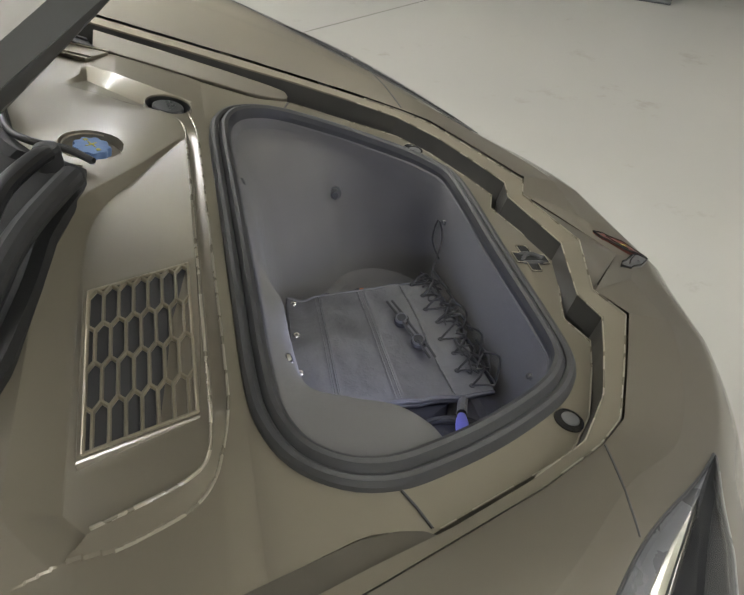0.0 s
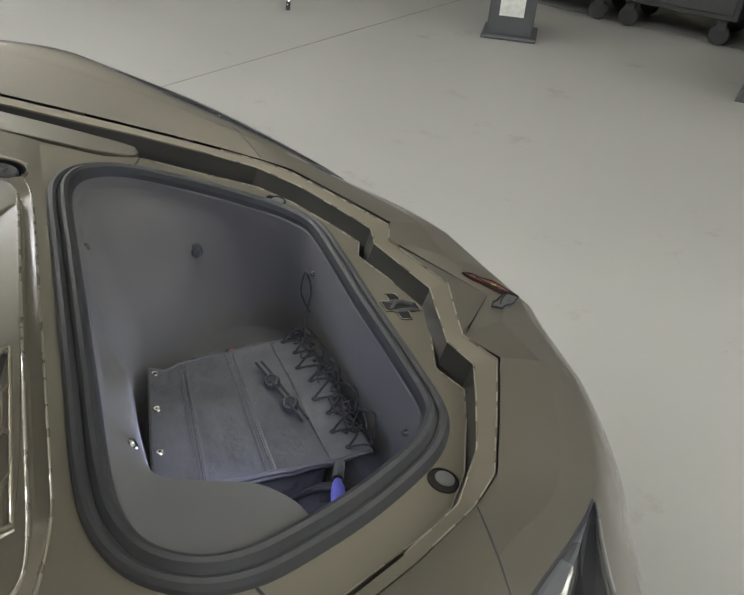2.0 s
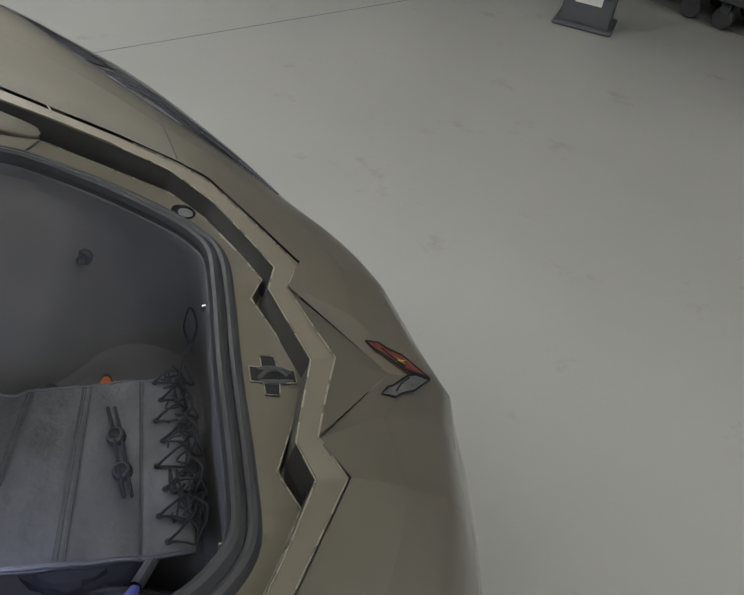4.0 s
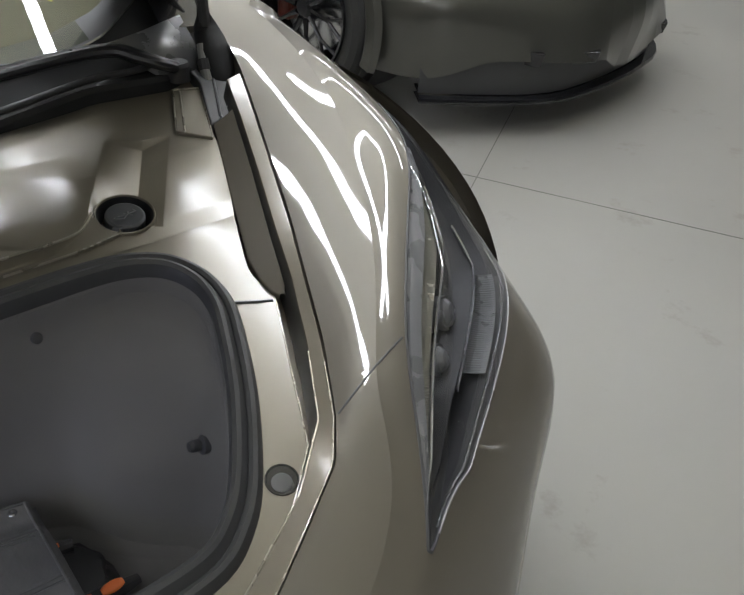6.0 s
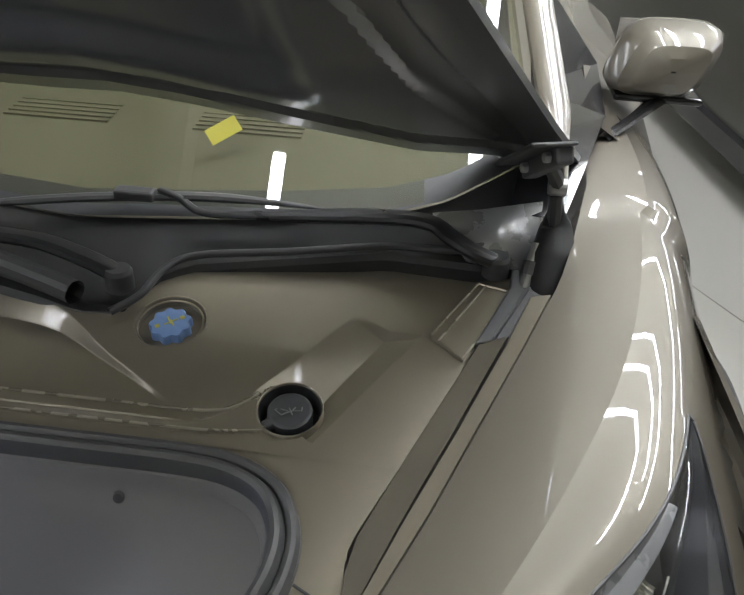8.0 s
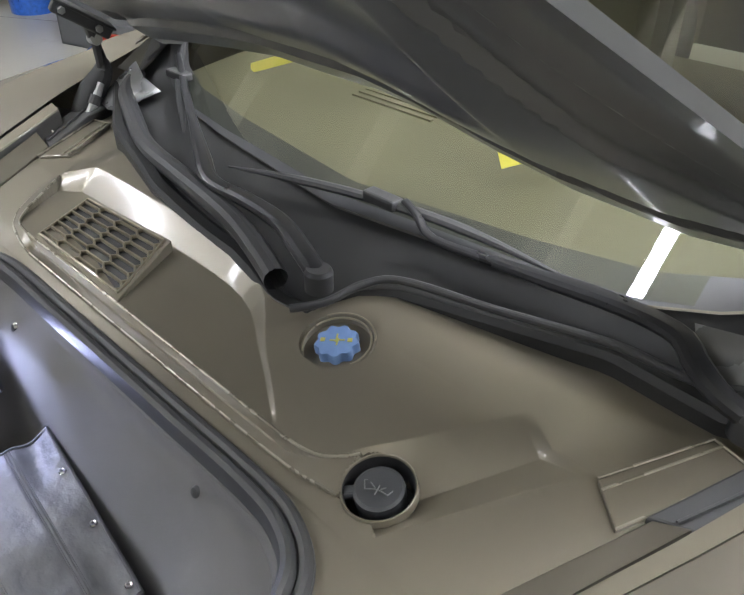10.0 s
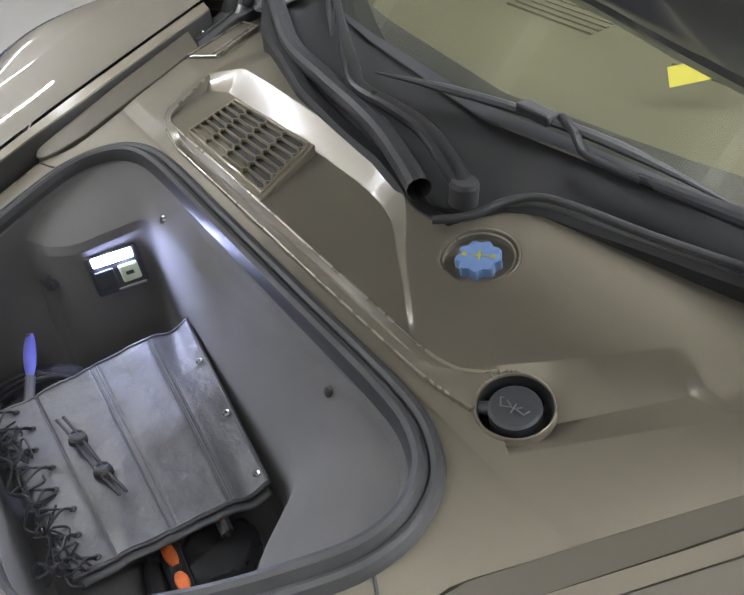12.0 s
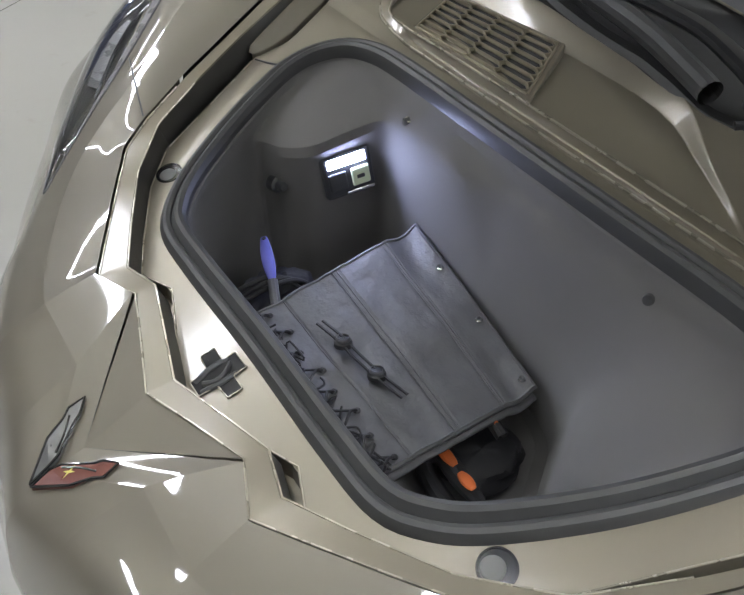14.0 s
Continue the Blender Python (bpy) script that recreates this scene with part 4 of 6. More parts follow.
# side channel covers by the hinges
ALUM = wear(principled("dull_aluminium", (0.42, 0.42, 0.42), 0.32, 0.8), 30, 0.1, 600, 0.05)
for sgn in (1, -1):
    hb = new("hinge_cover")
    hb.parent = car
    tagged(hb, "black plastic hinge cover")
    cc = [(-0.140, 0.600), (-0.160, 0.668), (-0.237, 0.702), (-0.40, 0.738), (-0.40, 0.66), (-0.250, 0.646)]
    n_ = len(cc)
    add_bevel(mesh_of("cover_plate", [(x, sgn * y, deck(x) + 0.007) for x, y in cc] + [(x, sgn * y, deck(x) - 0.02) for x, y in cc], [tuple(range(n_))] + [(i, (i + 1) % n_, n_ + (i + 1) % n_, n_ + i) for i in range(n_)], BLACK, hb, smooth=False), 0.003)
    sweep("cover_rib", [(-0.150, sgn * 0.625, deck(-0.15) + 0.009), (-0.25, sgn * 0.672, deck(-0.25) + 0.009)], 0.0025, BLACK, hb, n=6)
    lathe("cover_screw", [(0.0, 0.004), (0.004, 0.004), (0.006, 0.0)], CHROME, hb, at=pose(-0.172, sgn * 0.655, deck(-0.172) + 0.007, 0, 11.6, 0), n=12)
    sweep("hinge_boot", spline([(-0.236, sgn * 0.690, 0.706), (-0.262, sgn * 0.696, 0.732), (-0.296, sgn * 0.703, 0.762), (-0.322, sgn * 0.704, 0.792), (-0.320, sgn * 0.699, 0.822), (-0.312, sgn * 0.694, 0.853)], 30), np.interp(np.arange(30), [0, 4, 12, 19, 23, 29], [0.008, 0.022, 0.032, 0.024, 0.012, 0.007]), DEEP_BLACK, hb, "black rubber hinge boot", n=16, squash=0.75)
    sweep("gas_strut", [(-0.246, sgn * 0.662, 0.712), (-0.276, sgn * 0.672, 0.742), (-0.300, sgn * 0.680, 0.775)], [0.009, 0.010, 0.007], ALUM, hb, "bright metal strut end", n=12)
    sweep("strut_collar", [(-0.272, sgn * 0.6705, 0.738), (-0.284, sgn * 0.6745, 0.753)], 0.0125, BLACK, hb, n=12)
    add_solid(loft("cowl_end", [[(-0.345, sgn * 0.53, 0.786), (-0.352, sgn * 0.60, 0.795), (-0.388, sgn * 0.690, 0.800)], [(-0.315, sgn * 0.55, 0.772), (-0.322, sgn * 0.620, 0.772), (-0.345, sgn * 0.686, 0.778)], [(-0.285, sgn * 0.585, 0.745), (-0.282, sgn * 0.635, 0.738), (-0.290, sgn * 0.680, 0.740)]], GREYLAMP, hb, "grey satin cowl end cover"), 0.003)
    # long tapered cover between deck and ledge
    foot = poly([(0.209, 0.489), (0.200, 0.4835), (0.175, 0.482), (0.135, 0.489), (0.028, 0.533), (-0.141, 0.606)], 60)
    head = poly([(0.211, 0.4955), (0.206, 0.4995), (0.135, 0.5275), (0.012, 0.5795), (-0.112, 0.6295), (-0.138, 0.640)], 60)
    cross = (head - foot) / np.linalg.norm(head - foot, axis=1)[:, None]
    wide = np.linspace(0, 1, 60) ** 0.25
    at_ = lambda p, h: np.c_[p[:, 0], sgn * p[:, 1], deck(p[:, 0]) + h]
    loft("channel_cover", np.swapaxes(np.array([at_(foot, -0.010), at_(foot, 0.0045), at_(foot + 0.0015 * cross, 0.0062), at_(foot + 0.003 * cross, 0.0068), at_(head, 0.006 + 0.020 * wide), at_(head + 0.002 * cross, 0.0)]), 0, 1), BRONZE, hb, "bronze tapered channel cover")
    # raised frame, its rails paler to paint in their highlights
    fr = np.array([(-0.151, 0.545), (-0.268, 0.604), (-0.256, 0.649), (-0.112, 0.587)])
    hs = (-0.0045, -0.016, -0.015, -0.001)
    pv = [(x, sgn * y, deck(x) + 0.0075 + h) for (x, y), h in zip(fr, hs)] + [(x, sgn * y, deck(x) - 0.035) for x, y in fr]
    add_bevel(mesh_of("raised_plate", pv, [(0, 1, 2, 3), (0, 4, 5, 1), (1, 5, 6, 2), (2, 6, 7, 3), (3, 7, 4, 0)], BRONZE_IN, car, smooth=False), 0.002)
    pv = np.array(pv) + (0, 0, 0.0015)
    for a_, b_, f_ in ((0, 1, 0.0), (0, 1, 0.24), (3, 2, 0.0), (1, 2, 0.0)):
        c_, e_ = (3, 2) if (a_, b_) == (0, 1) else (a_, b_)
        sweep("raised_frame", [pv[a_] * (1 - f_) + pv[c_] * f_, pv[b_] * (1 - f_) + pv[e_] * f_], 0.0017, EDGE, car, "rail of the raised frame, highlight painted in", n=6)

# ---- cowl, wipers, windscreen ----
COWL = wear(principled("cowl_plastic", (0.025, 0.025, 0.025), 0.5), 12, 0.2, 1500, 0.2)
YS = np.linspace(-0.68, 0.68, 70)
front_x = np.interp(YS, COWL_Y, COWL_X)
base_x = np.interp(np.abs(YS), [0, 0.3, 0.46, 0.55, 0.68], [-0.305, -0.33, -0.352, -0.385, -0.475])


def screen_z(x):
    return 0.775 + (-0.34 - x) * 0.51


rows = []
for y, fx, bx in zip(YS, front_x, base_x):
    zf = deck(fx) - 0.002
    zf += float(0.022 * step(-0.1, -0.4, np.array(y)))
    zb = screen_z(bx) - 0.012
    rows.append([(fx + 0.004, y, zf - 0.05), (fx + 0.006, y, zf + 0.004), (fx, y, zf + 0.012), (fx - 0.016, y, zf + 0.013), (fx - 0.03, y, zf + 0.002), (0.5 * (fx - 0.03) + 0.5 * bx, y, 0.5 * zf + 0.5 * zb - 0.004), (bx, y, zb), (bx - 0.02, y, zb - 0.01)])
loft("cowl_panel", rows, COWL, car, "black plastic cowl panel below the windscreen")
roll = [(x, y, deck(x) + 0.026) for x, y in ((-0.136, 0.074), (-0.150, 0.035), (-0.176, -0.050), (-0.192, -0.13), (-0.208, -0.25), (-0.228, -0.39), (-0.268, -0.50), (-0.322, -0.62), (-0.38, -0.67))]
sweep("cowl_roll", spline(roll, 70), 0.017, RUBBER, car, "thick black rubber cowl seal", n=12)
roll = [(x + 0.002, y, deck(x) + 0.022) for x, y in ((-0.115, 0.13), (-0.15, 0.158), (-0.20, 0.172), (-0.235, 0.21), (-0.262, 0.34), (-0.292, 0.47), (-0.30, 0.58), (-0.36, 0.66))]
sweep("cowl_roll", spline(roll, 60), 0.0055, RUBBER, car, "thick black rubber cowl seal", n=12)

rows = []
for s_ in np.linspace(0, 1, 14):
    rows.append([(bx - 0.72 * s_, y * (1 - 0.14 * s_), screen_z(bx - 0.72 * s_) - 0.06 * (y * y - 0.2)) for y, bx in zip(YS, base_x)])
frit = [[(bx - 0.045 * t_ + 0.004, y, screen_z(bx - 0.045 * t_) - 0.006) for t_ in (0, 0.5, 1)] for y, bx in zip(YS, base_x)]
loft("screen_border", frit, BLACK, car, "black border along the foot of the windscreen")
ws = loft("windscreen", rows, GLASS, car, "raked windscreen glass reflecting the ceiling lights")
ws.visible_shadow = False
for sgn in (1, -1):
    pil = [(base_x[-1] - 0.74 * s_ + 0.02, sgn * (0.715 - 0.10 * s_), screen_z(base_x[-1] - 0.74 * s_) + 0.004) for s_ in np.linspace(-0.06, 1, 14)]
    sweep("windscreen_pillar", pil, np.interp(np.arange(14), [0, 2, 13], [0.003, 0.026, 0.03]), BRONZE, car, n=16, squash=0.6)
    tri_ = [[(-0.36, sgn * 0.64, 0.79), (-0.36, sgn * 0.72, 0.785)], [(-0.48, sgn * 0.66, 0.845), (-0.48, sgn * 0.76, 0.83)], [(-0.62, sgn * 0.67, 0.90), (-0.62, sgn * 0.80, 0.86)], [(-0.95, sgn * 0.66, 1.06), (-0.95, sgn * 0.83, 0.86)]]
    loft("pillar_panel", tri_, GLOSS, car, "gloss black pillar base", smooth=False)
    loft("door_glass_base", [[(-0.60, sgn * 0.77, 0.86), (-0.60, sgn * 0.90, 0.78)], [(-1.0, sgn * 0.80, 0.88), (-1.0, sgn * 0.93, 0.80)], [(-1.6, sgn * 0.80, 0.92), (-1.6, sgn * 0.95, 0.82)]], BRONZE, car, smooth=False)

TAG = wear(principled("yellow_tape", (0.75, 0.66, 0.10), 0.5), 20, 0.1, 300, 0.05)
# Brown with olive mixed in, standing in for the ceiling's reflection
DASH = wear(principled("dash_brown_with_glare", (0.120, 0.110, 0.074), 0.7), 4, 0.25, 300, 0.2)
dz = []
for s_ in np.linspace(0, 1, 10):
    dz.append([(-0.33 - 0.62 * s_, y * 1.1, 0.735 + 0.055 * math.sin(math.pi * min(1, s_ * 1.2) * 0.5) - 0.16 * max(0, s_ - 0.75) * 4) for y in np.linspace(-0.6, 0.6, 24)])
loft("dashboard", dz, DASH, car, "brown leather dashboard, tinted olive for the windscreen's reflections")
for yy in (-0.18, 0.18):
    for i in range(5):
        box("vent_slat", -0.62 - 0.018 * i, -0.612 - 0.018 * i, yy - 0.10, yy + 0.10, 0.772, 0.7803 + 0.0012 * i, DASH, car)
for p_, q_, wide_ in (((-0.513, 0.143, 0.803), (-0.548, 0.185, 0.822), 0.014), ((-0.71, 0.514, 0.769), (-0.62, 0.547, 0.773), 0.012), ((-0.583, -0.560, 0.774), (-0.530, -0.350, 0.852), 0.010)):
    p_, q_ = np.array(p_), np.array(q_)
    up_ = np.cross(q_ - p_, (1.0, 0.0, 0.35))
    up_ = up_ / np.linalg.norm(up_) * wide_
    add_solid(mesh_of("yellow_tag", [p_ - up_, p_ + up_, q_ + up_, q_ - up_], [(0, 1, 2, 3)], TAG, car, "yellow tape tag on the dashboard", smooth=False), 0.002)
box("cabin_tub", -2.0, -1.0, -0.72, 0.72, 0.25, 0.60, DASH, car, bevel=0.02)
for sgn in (1, -1):
    box("seat", -1.75, -1.55, sgn * 0.37 - 0.24, sgn * 0.37 + 0.24, 0.45, 1.02, DASH, car, bevel=0.06)
roof = [[(-1.02 - 1.0 * s_, y * (1 - 0.08 * s_), 1.118 + 0.08 * math.sin(math.pi * min(1, s_ + 0.2)) - 0.02 * (y / 0.6) ** 2) for y in np.linspace(-0.6, 0.6, 12)] for s_ in np.linspace(0, 1, 8)]
add_solid(loft("roof", roof, BRONZE, car), 0.03)


ARM = wear(principled("satin_black", (0.030, 0.030, 0.032), 0.3), 20, 0.1, 600, 0.04)


def wiper(name, arm, blade, label):
    w = new(name)
    w.parent = car
    tagged(w, label)
    p = spline(arm, 40)
    sweep("arm", p, np.interp(np.linspace(0, 1, 40), [0, 0.5, 0.7, 1], [0.016, 0.014, 0.008, 0.006]), ARM, w, n=12, squash=0.7)
    b = spline(blade, 40)
    sweep("blade", b, 0.0085 * np.minimum(1, 0.25 + 3 * np.minimum(np.linspace(0, 1, 40), np.linspace(1, 0, 40))), RUBBER, w, "rubber wiper blade", n=8, squash=0.8)
    lathe("pivot", [(0.0, 0.012), (0.016, 0.012), (0.019, 0.006), (0.019, -0.02)], BLACK, w, at=pose(*arm[0]), n=20)
    mid_ = b[20]
    box("blade_clip", -0.012, 0.012, -0.03, 0.03, -0.004, 0.012, BLACK, w, bevel=0.004).matrix_basis = pose(*mid_)
    return w


z_ = lambda x, h=0.018: screen_z(x) + h
wiper("wiper", [(-0.284, 0.626, 0.748), (-0.279, 0.592, 0.764), (-0.291, 0.560, 0.777), (-0.312, 0.528, 0.786), (-0.317, 0.456, 0.786), (-0.305, 0.320, 0.780), (-0.295, 0.205, 0.777), (-0.308, 0.165, 0.790), (-0.320, 0.130, 0.796)], [(-0.262, -0.198, 0.760), (-0.283, -0.095, 0.771), (-0.305, 0.030, 0.781), (-0.318, 0.140, 0.787), (-0.324, 0.210, 0.789), (-0.325, 0.290, 0.789), (-0.324, 0.377, 0.786)], "black wiper with a long blade on the windscreen")
wiper("wiper", [(-0.169, 0.122, 0.738), (-0.178, 0.085, 0.750), (-0.206, 0.0, 0.756), (-0.213, -0.09, 0.757), (-0.2135, -0.175, 0.757), (-0.245, -0.245, 0.768), (-0.32, -0.39, 0.790), (-0.365, -0.475, z_(-0.365, 0.022)), (-0.415, -0.565, z_(-0.415, 0.02))], [(-0.29, -0.37, z_(-0.29, 0.012)), (-0.34, -0.45, z_(-0.34, 0.012)), (-0.395, -0.535, z_(-0.395, 0.012)), (-0.45, -0.60, z_(-0.45, 0.010)), (-0.49, -0.63, z_(-0.49, 0.010))], "black wiper with an angled arm")

# ---- raised lid ----
lid = new("front_lid")
lid.parent = car
tagged(lid, "raised front lid with a black moulded underside")
LA, LB, LN = np.array([-0.41, 0, 0.885]), np.array([0.835, 0, 0.55]), np.array([-0.55, 0, 0.835])


def on_lid(a, y, h):
    return LA + a * LB + h * LN + np.array([0, y, 0])


rear_a = lambda y: np.interp(abs(y), [0, 0.2, 0.3, 0.4, 0.5, 0.6, 0.76], [0.118, 0.13, 0.14, 0.13, 0.05, -0.06, -0.13])
def half_width(a):
    return np.interp(a, [-0.13, -0.12, 0.1, 0.35, 0.6, 0.85, 0.92, 0.965, 1.03], [0.74, 0.752, 0.679, 0.594, 0.510, 0.420, 0.365, 0.30, 0.10])


def front_a(y):
    y = abs(y)
    return np.interp(y, [0, 0.135, 0.187, 0.30, 0.365, 0.42, 0.51, 0.594, 0.679, 0.752], [1.045, 1.005, 1.03, 0.965, 0.92, 0.85, 0.6, 0.35, 0.10, -0.10])


NLY, NLA = 241, 96
yy = np.linspace(-0.75, 0.75, NLY)
rows_top, rows_in = [], []
for y in yy:
    a0, a1 = rear_a(y), front_a(y)
    a1 = max(a1, a0 + 0.01)
    a = a0 + (a1 - a0) * np.linspace(0, 1, NLA)
    ay = np.full_like(a, abs(y))
    e = np.maximum(np.minimum(np.minimum(a - a0, a1 - a), half_width(np.clip(a, -0.12, 1.03)) - ay), 0)
    rim_h = np.interp(abs(y), [0, 0.2, 0.3, 0.4, 0.5, 0.6, 0.7], [0.0, -0.02, -0.035, -0.045, -0.04, -0.015, -0.01])
    low = np.minimum(rim_h * step(0.8, 0.3, a), -0.010)
    side = step(0.02, 0.08, half_width(np.clip(a, -0.12, 1.03)) - ay)
    recess = 0.028 * step(0.265, 0.345, a) * step(0.405, 0.34, ay) * step(1.0, 0.93, a)
    groove = 0.010 * step(0.05, 0.06, e) * step(0.10, 0.09, e)
    hin = -0.010 + (low + 0.010) * side + recess + groove
    rows_in.append([on_lid(ai, y, hi) for ai, hi in zip(a, hin)])
    rows_top.append([on_lid(ai, y, max(0.002 + 0.045 * ei_, hi + 0.006)) for ai, ei_, hi in zip(a, step(0.0, 0.3, e), hin)])
LIDIN = wear(principled("lid_underside", (0.085, 0.085, 0.082), 0.34, 0, 0.35), 4, 0.05, 1600, 0.05, 0.03)
loft("outer_skin", rows_top, BRONZE, lid, "bronze outer skin")
loft("inner_panel", rows_in, LIDIN, lid, "dark grey moulded inner panel")
ring_t = [rows_top[i][0] for i in range(NLY)] + [rows_top[-1][j] for j in range(1, NLA)] + [rows_top[i][-1] for i in range(NLY - 2, -1, -1)] + [rows_top[0][j] for j in range(NLA - 2, 0, -1)]
ring_b = [rows_in[i][0] for i in range(NLY)] + [rows_in[-1][j] for j in range(1, NLA)] + [rows_in[i][-1] for i in range(NLY - 2, -1, -1)] + [rows_in[0][j] for j in range(NLA - 2, 0, -1)]
loft("edge_flange", [[a_, b_] for a_, b_ in zip(ring_t, ring_b)], LIDIN, lid, closed=True)
for sgn in (1, -1):
    hg = new("hinge")
    hg.parent = car
    tagged(hg, "black gooseneck lid hinge")
    sweep("arm", spline([(-0.318, sgn * 0.700, 0.800), (-0.313, sgn * 0.695, 0.845), (-0.302, sgn * 0.688, 0.875), (-0.285, sgn * 0.670, 0.905)], 20), 0.010, BLACK, hg, n=8)
    bm_ = pose(-0.285, sgn * 0.668, 0.905, 0, -33, sgn * 18)
    box("bracket", -0.055, 0.060, -0.012, 0.012, -0.016, 0.008, BLACK, hg, bevel=0.004).matrix_basis = bm_
    box("bracket_plate", -0.060, 0.070, -0.048, 0.014, 0.004, 0.010, BLACK, hg, bevel=0.003).matrix_basis = bm_
    for u_, v_ in ((-0.03, 0.013), (0.042, 0.013)):
        lathe("bolt", [(0.0, 0.008), (0.006, 0.008), (0.0075, 0.006), (0.0075, 0.0)], ALUM, hg, "bright bolt", at=bm_ @ pose(u_, sgn * -v_, -0.004, sgn * 90, 0, 0), n=6)
    lathe("knuckle", [(0.0, 0.012), (0.010, 0.012), (0.012, 0.008), (0.012, -0.012), (0.0, -0.012)], ALUM, hg, "bright hinge knuckle", at=pose(-0.310, sgn * 0.694, 0.858, 90, 0, 0), n=16)

# door mirrors
for sgn in (1, -1):
    mir = new("door_mirror")
    mir.parent = car
    tagged(mir, "bronze door mirror on a black arm")
    mm = pose(-0.80, sgn * 0.915, 0.918)
    rows = []
    for k_, (sx, sy, ox) in enumerate(((0.02, 0.05, 0.098), (0.35, 0.38, 0.094), (0.64, 0.66, 0.082), (0.86, 0.87, 0.060), (1.0, 1.0, 0.02), (1.0, 1.0, -0.03), (0.92, 0.92, -0.06))):
        rows.append([(ox, sy * 0.084 * np.sign(math.cos(g)) * abs(math.cos(g)) ** 0.5 + sgn * 0.35 * sx * 0.064 * np.sign(math.sin(g)) * abs(math.sin(g)) ** 0.5, sx * 0.064 * np.sign(math.sin(g)) * abs(math.sin(g)) ** 0.5) for g in np.linspace(0, 2 * math.pi, 33)])
    loft("mirror_shell", rows, BRONZE, mir).matrix_basis = mm
    box("mirror_glass", -0.062, -0.058, -0.076, 0.076, -0.053, 0.053, CHROME, mir, "mirror glass").matrix_basis = mm
    sweep("mirror_arm", [(-0.60, sgn * 0.80, 0.825), (-0.68, sgn * 0.86, 0.838), (-0.76, sgn * 0.915, 0.850)], [0.012, 0.012, 0.018], GLOSS, mir, "gloss black arm", n=8, squash=0.5)
    box("lower_trim", -0.05, 0.05, -0.08, 0.08, -0.072, -0.058, GLOSS, mir, bevel=0.006).matrix_basis = mm

# crossed-flag badge on the nose, as plain coloured shapes
RED = wear(principled("badge_red", (0.13, 0.030, 0.020), 0.3, 0, 0.6), 40, 0.1, 300, 0.02)
BADGEGREY = wear(principled("badge_grey", (0.20, 0.20, 0.20), 0.3, 0.6, 0.5), 60, 0.4, 300, 0.02)
badge = new("nose_badge")
badge.parent = car
tagged(badge, "red and chrome badge of two crossed shapes on the nose")
for sgn, mat in ((1, RED), (-1, BADGEGREY)):
    p = [(0.735, sgn * 0.0015), (0.712, sgn * 0.002), (0.700, sgn * 0.006), (0.673, sgn * 0.029), (0.664, sgn * 0.034), (0.653, sgn * 0.048), (0.671, sgn * 0.050), (0.681, sgn * 0.042), (0.702, sgn * 0.033)]
    hz = lambda x: np.interp(x, [0.60, 0.675, 0.715, 0.765], [0.585, 0.5575, 0.5455, 0.516])
    vv = [(x, y, hz(x) + 0.006) for x, y in p] + [(x, y, hz(x) - 0.004) for x, y in p]
    n_ = len(p)
    mesh_of("flag", vv, [tuple(range(n_))] + [(i, (i + 1) % n_, n_ + (i + 1) % n_, n_ + i) for i in range(n_)], mat, badge, "coloured enamel shape", smooth=False)
    sweep("flag_rim", [(x, y, hz(x) + 0.006) for x, y in p + p[:1]], 0.0016, GLOSS, badge, n=6)
    sweep("flag_fold", spline([(0.701, sgn * 0.010, hz(0.701) + 0.0066), (0.686, sgn * 0.024, hz(0.686) + 0.0066), (0.674, sgn * 0.040, hz(0.674) + 0.0066)], 12), 0.0013, GLOSS, badge, n=6)
sv = [(0.697 + r_ * (0.85 * math.cos(a) - 0.5 * math.sin(a)), 0.020 + 0.55 * r_ * (0.5 * math.cos(a) + 0.85 * math.sin(a))) for a, r_ in zip(np.linspace(0, 2 * math.pi, 9)[:-1], (0.010, 0.0025) * 4)]
mesh_of("star", [(x, y, hz(x) + 0.0072) for x, y in sv], [tuple(range(8))], YELLOW, badge, smooth=False)

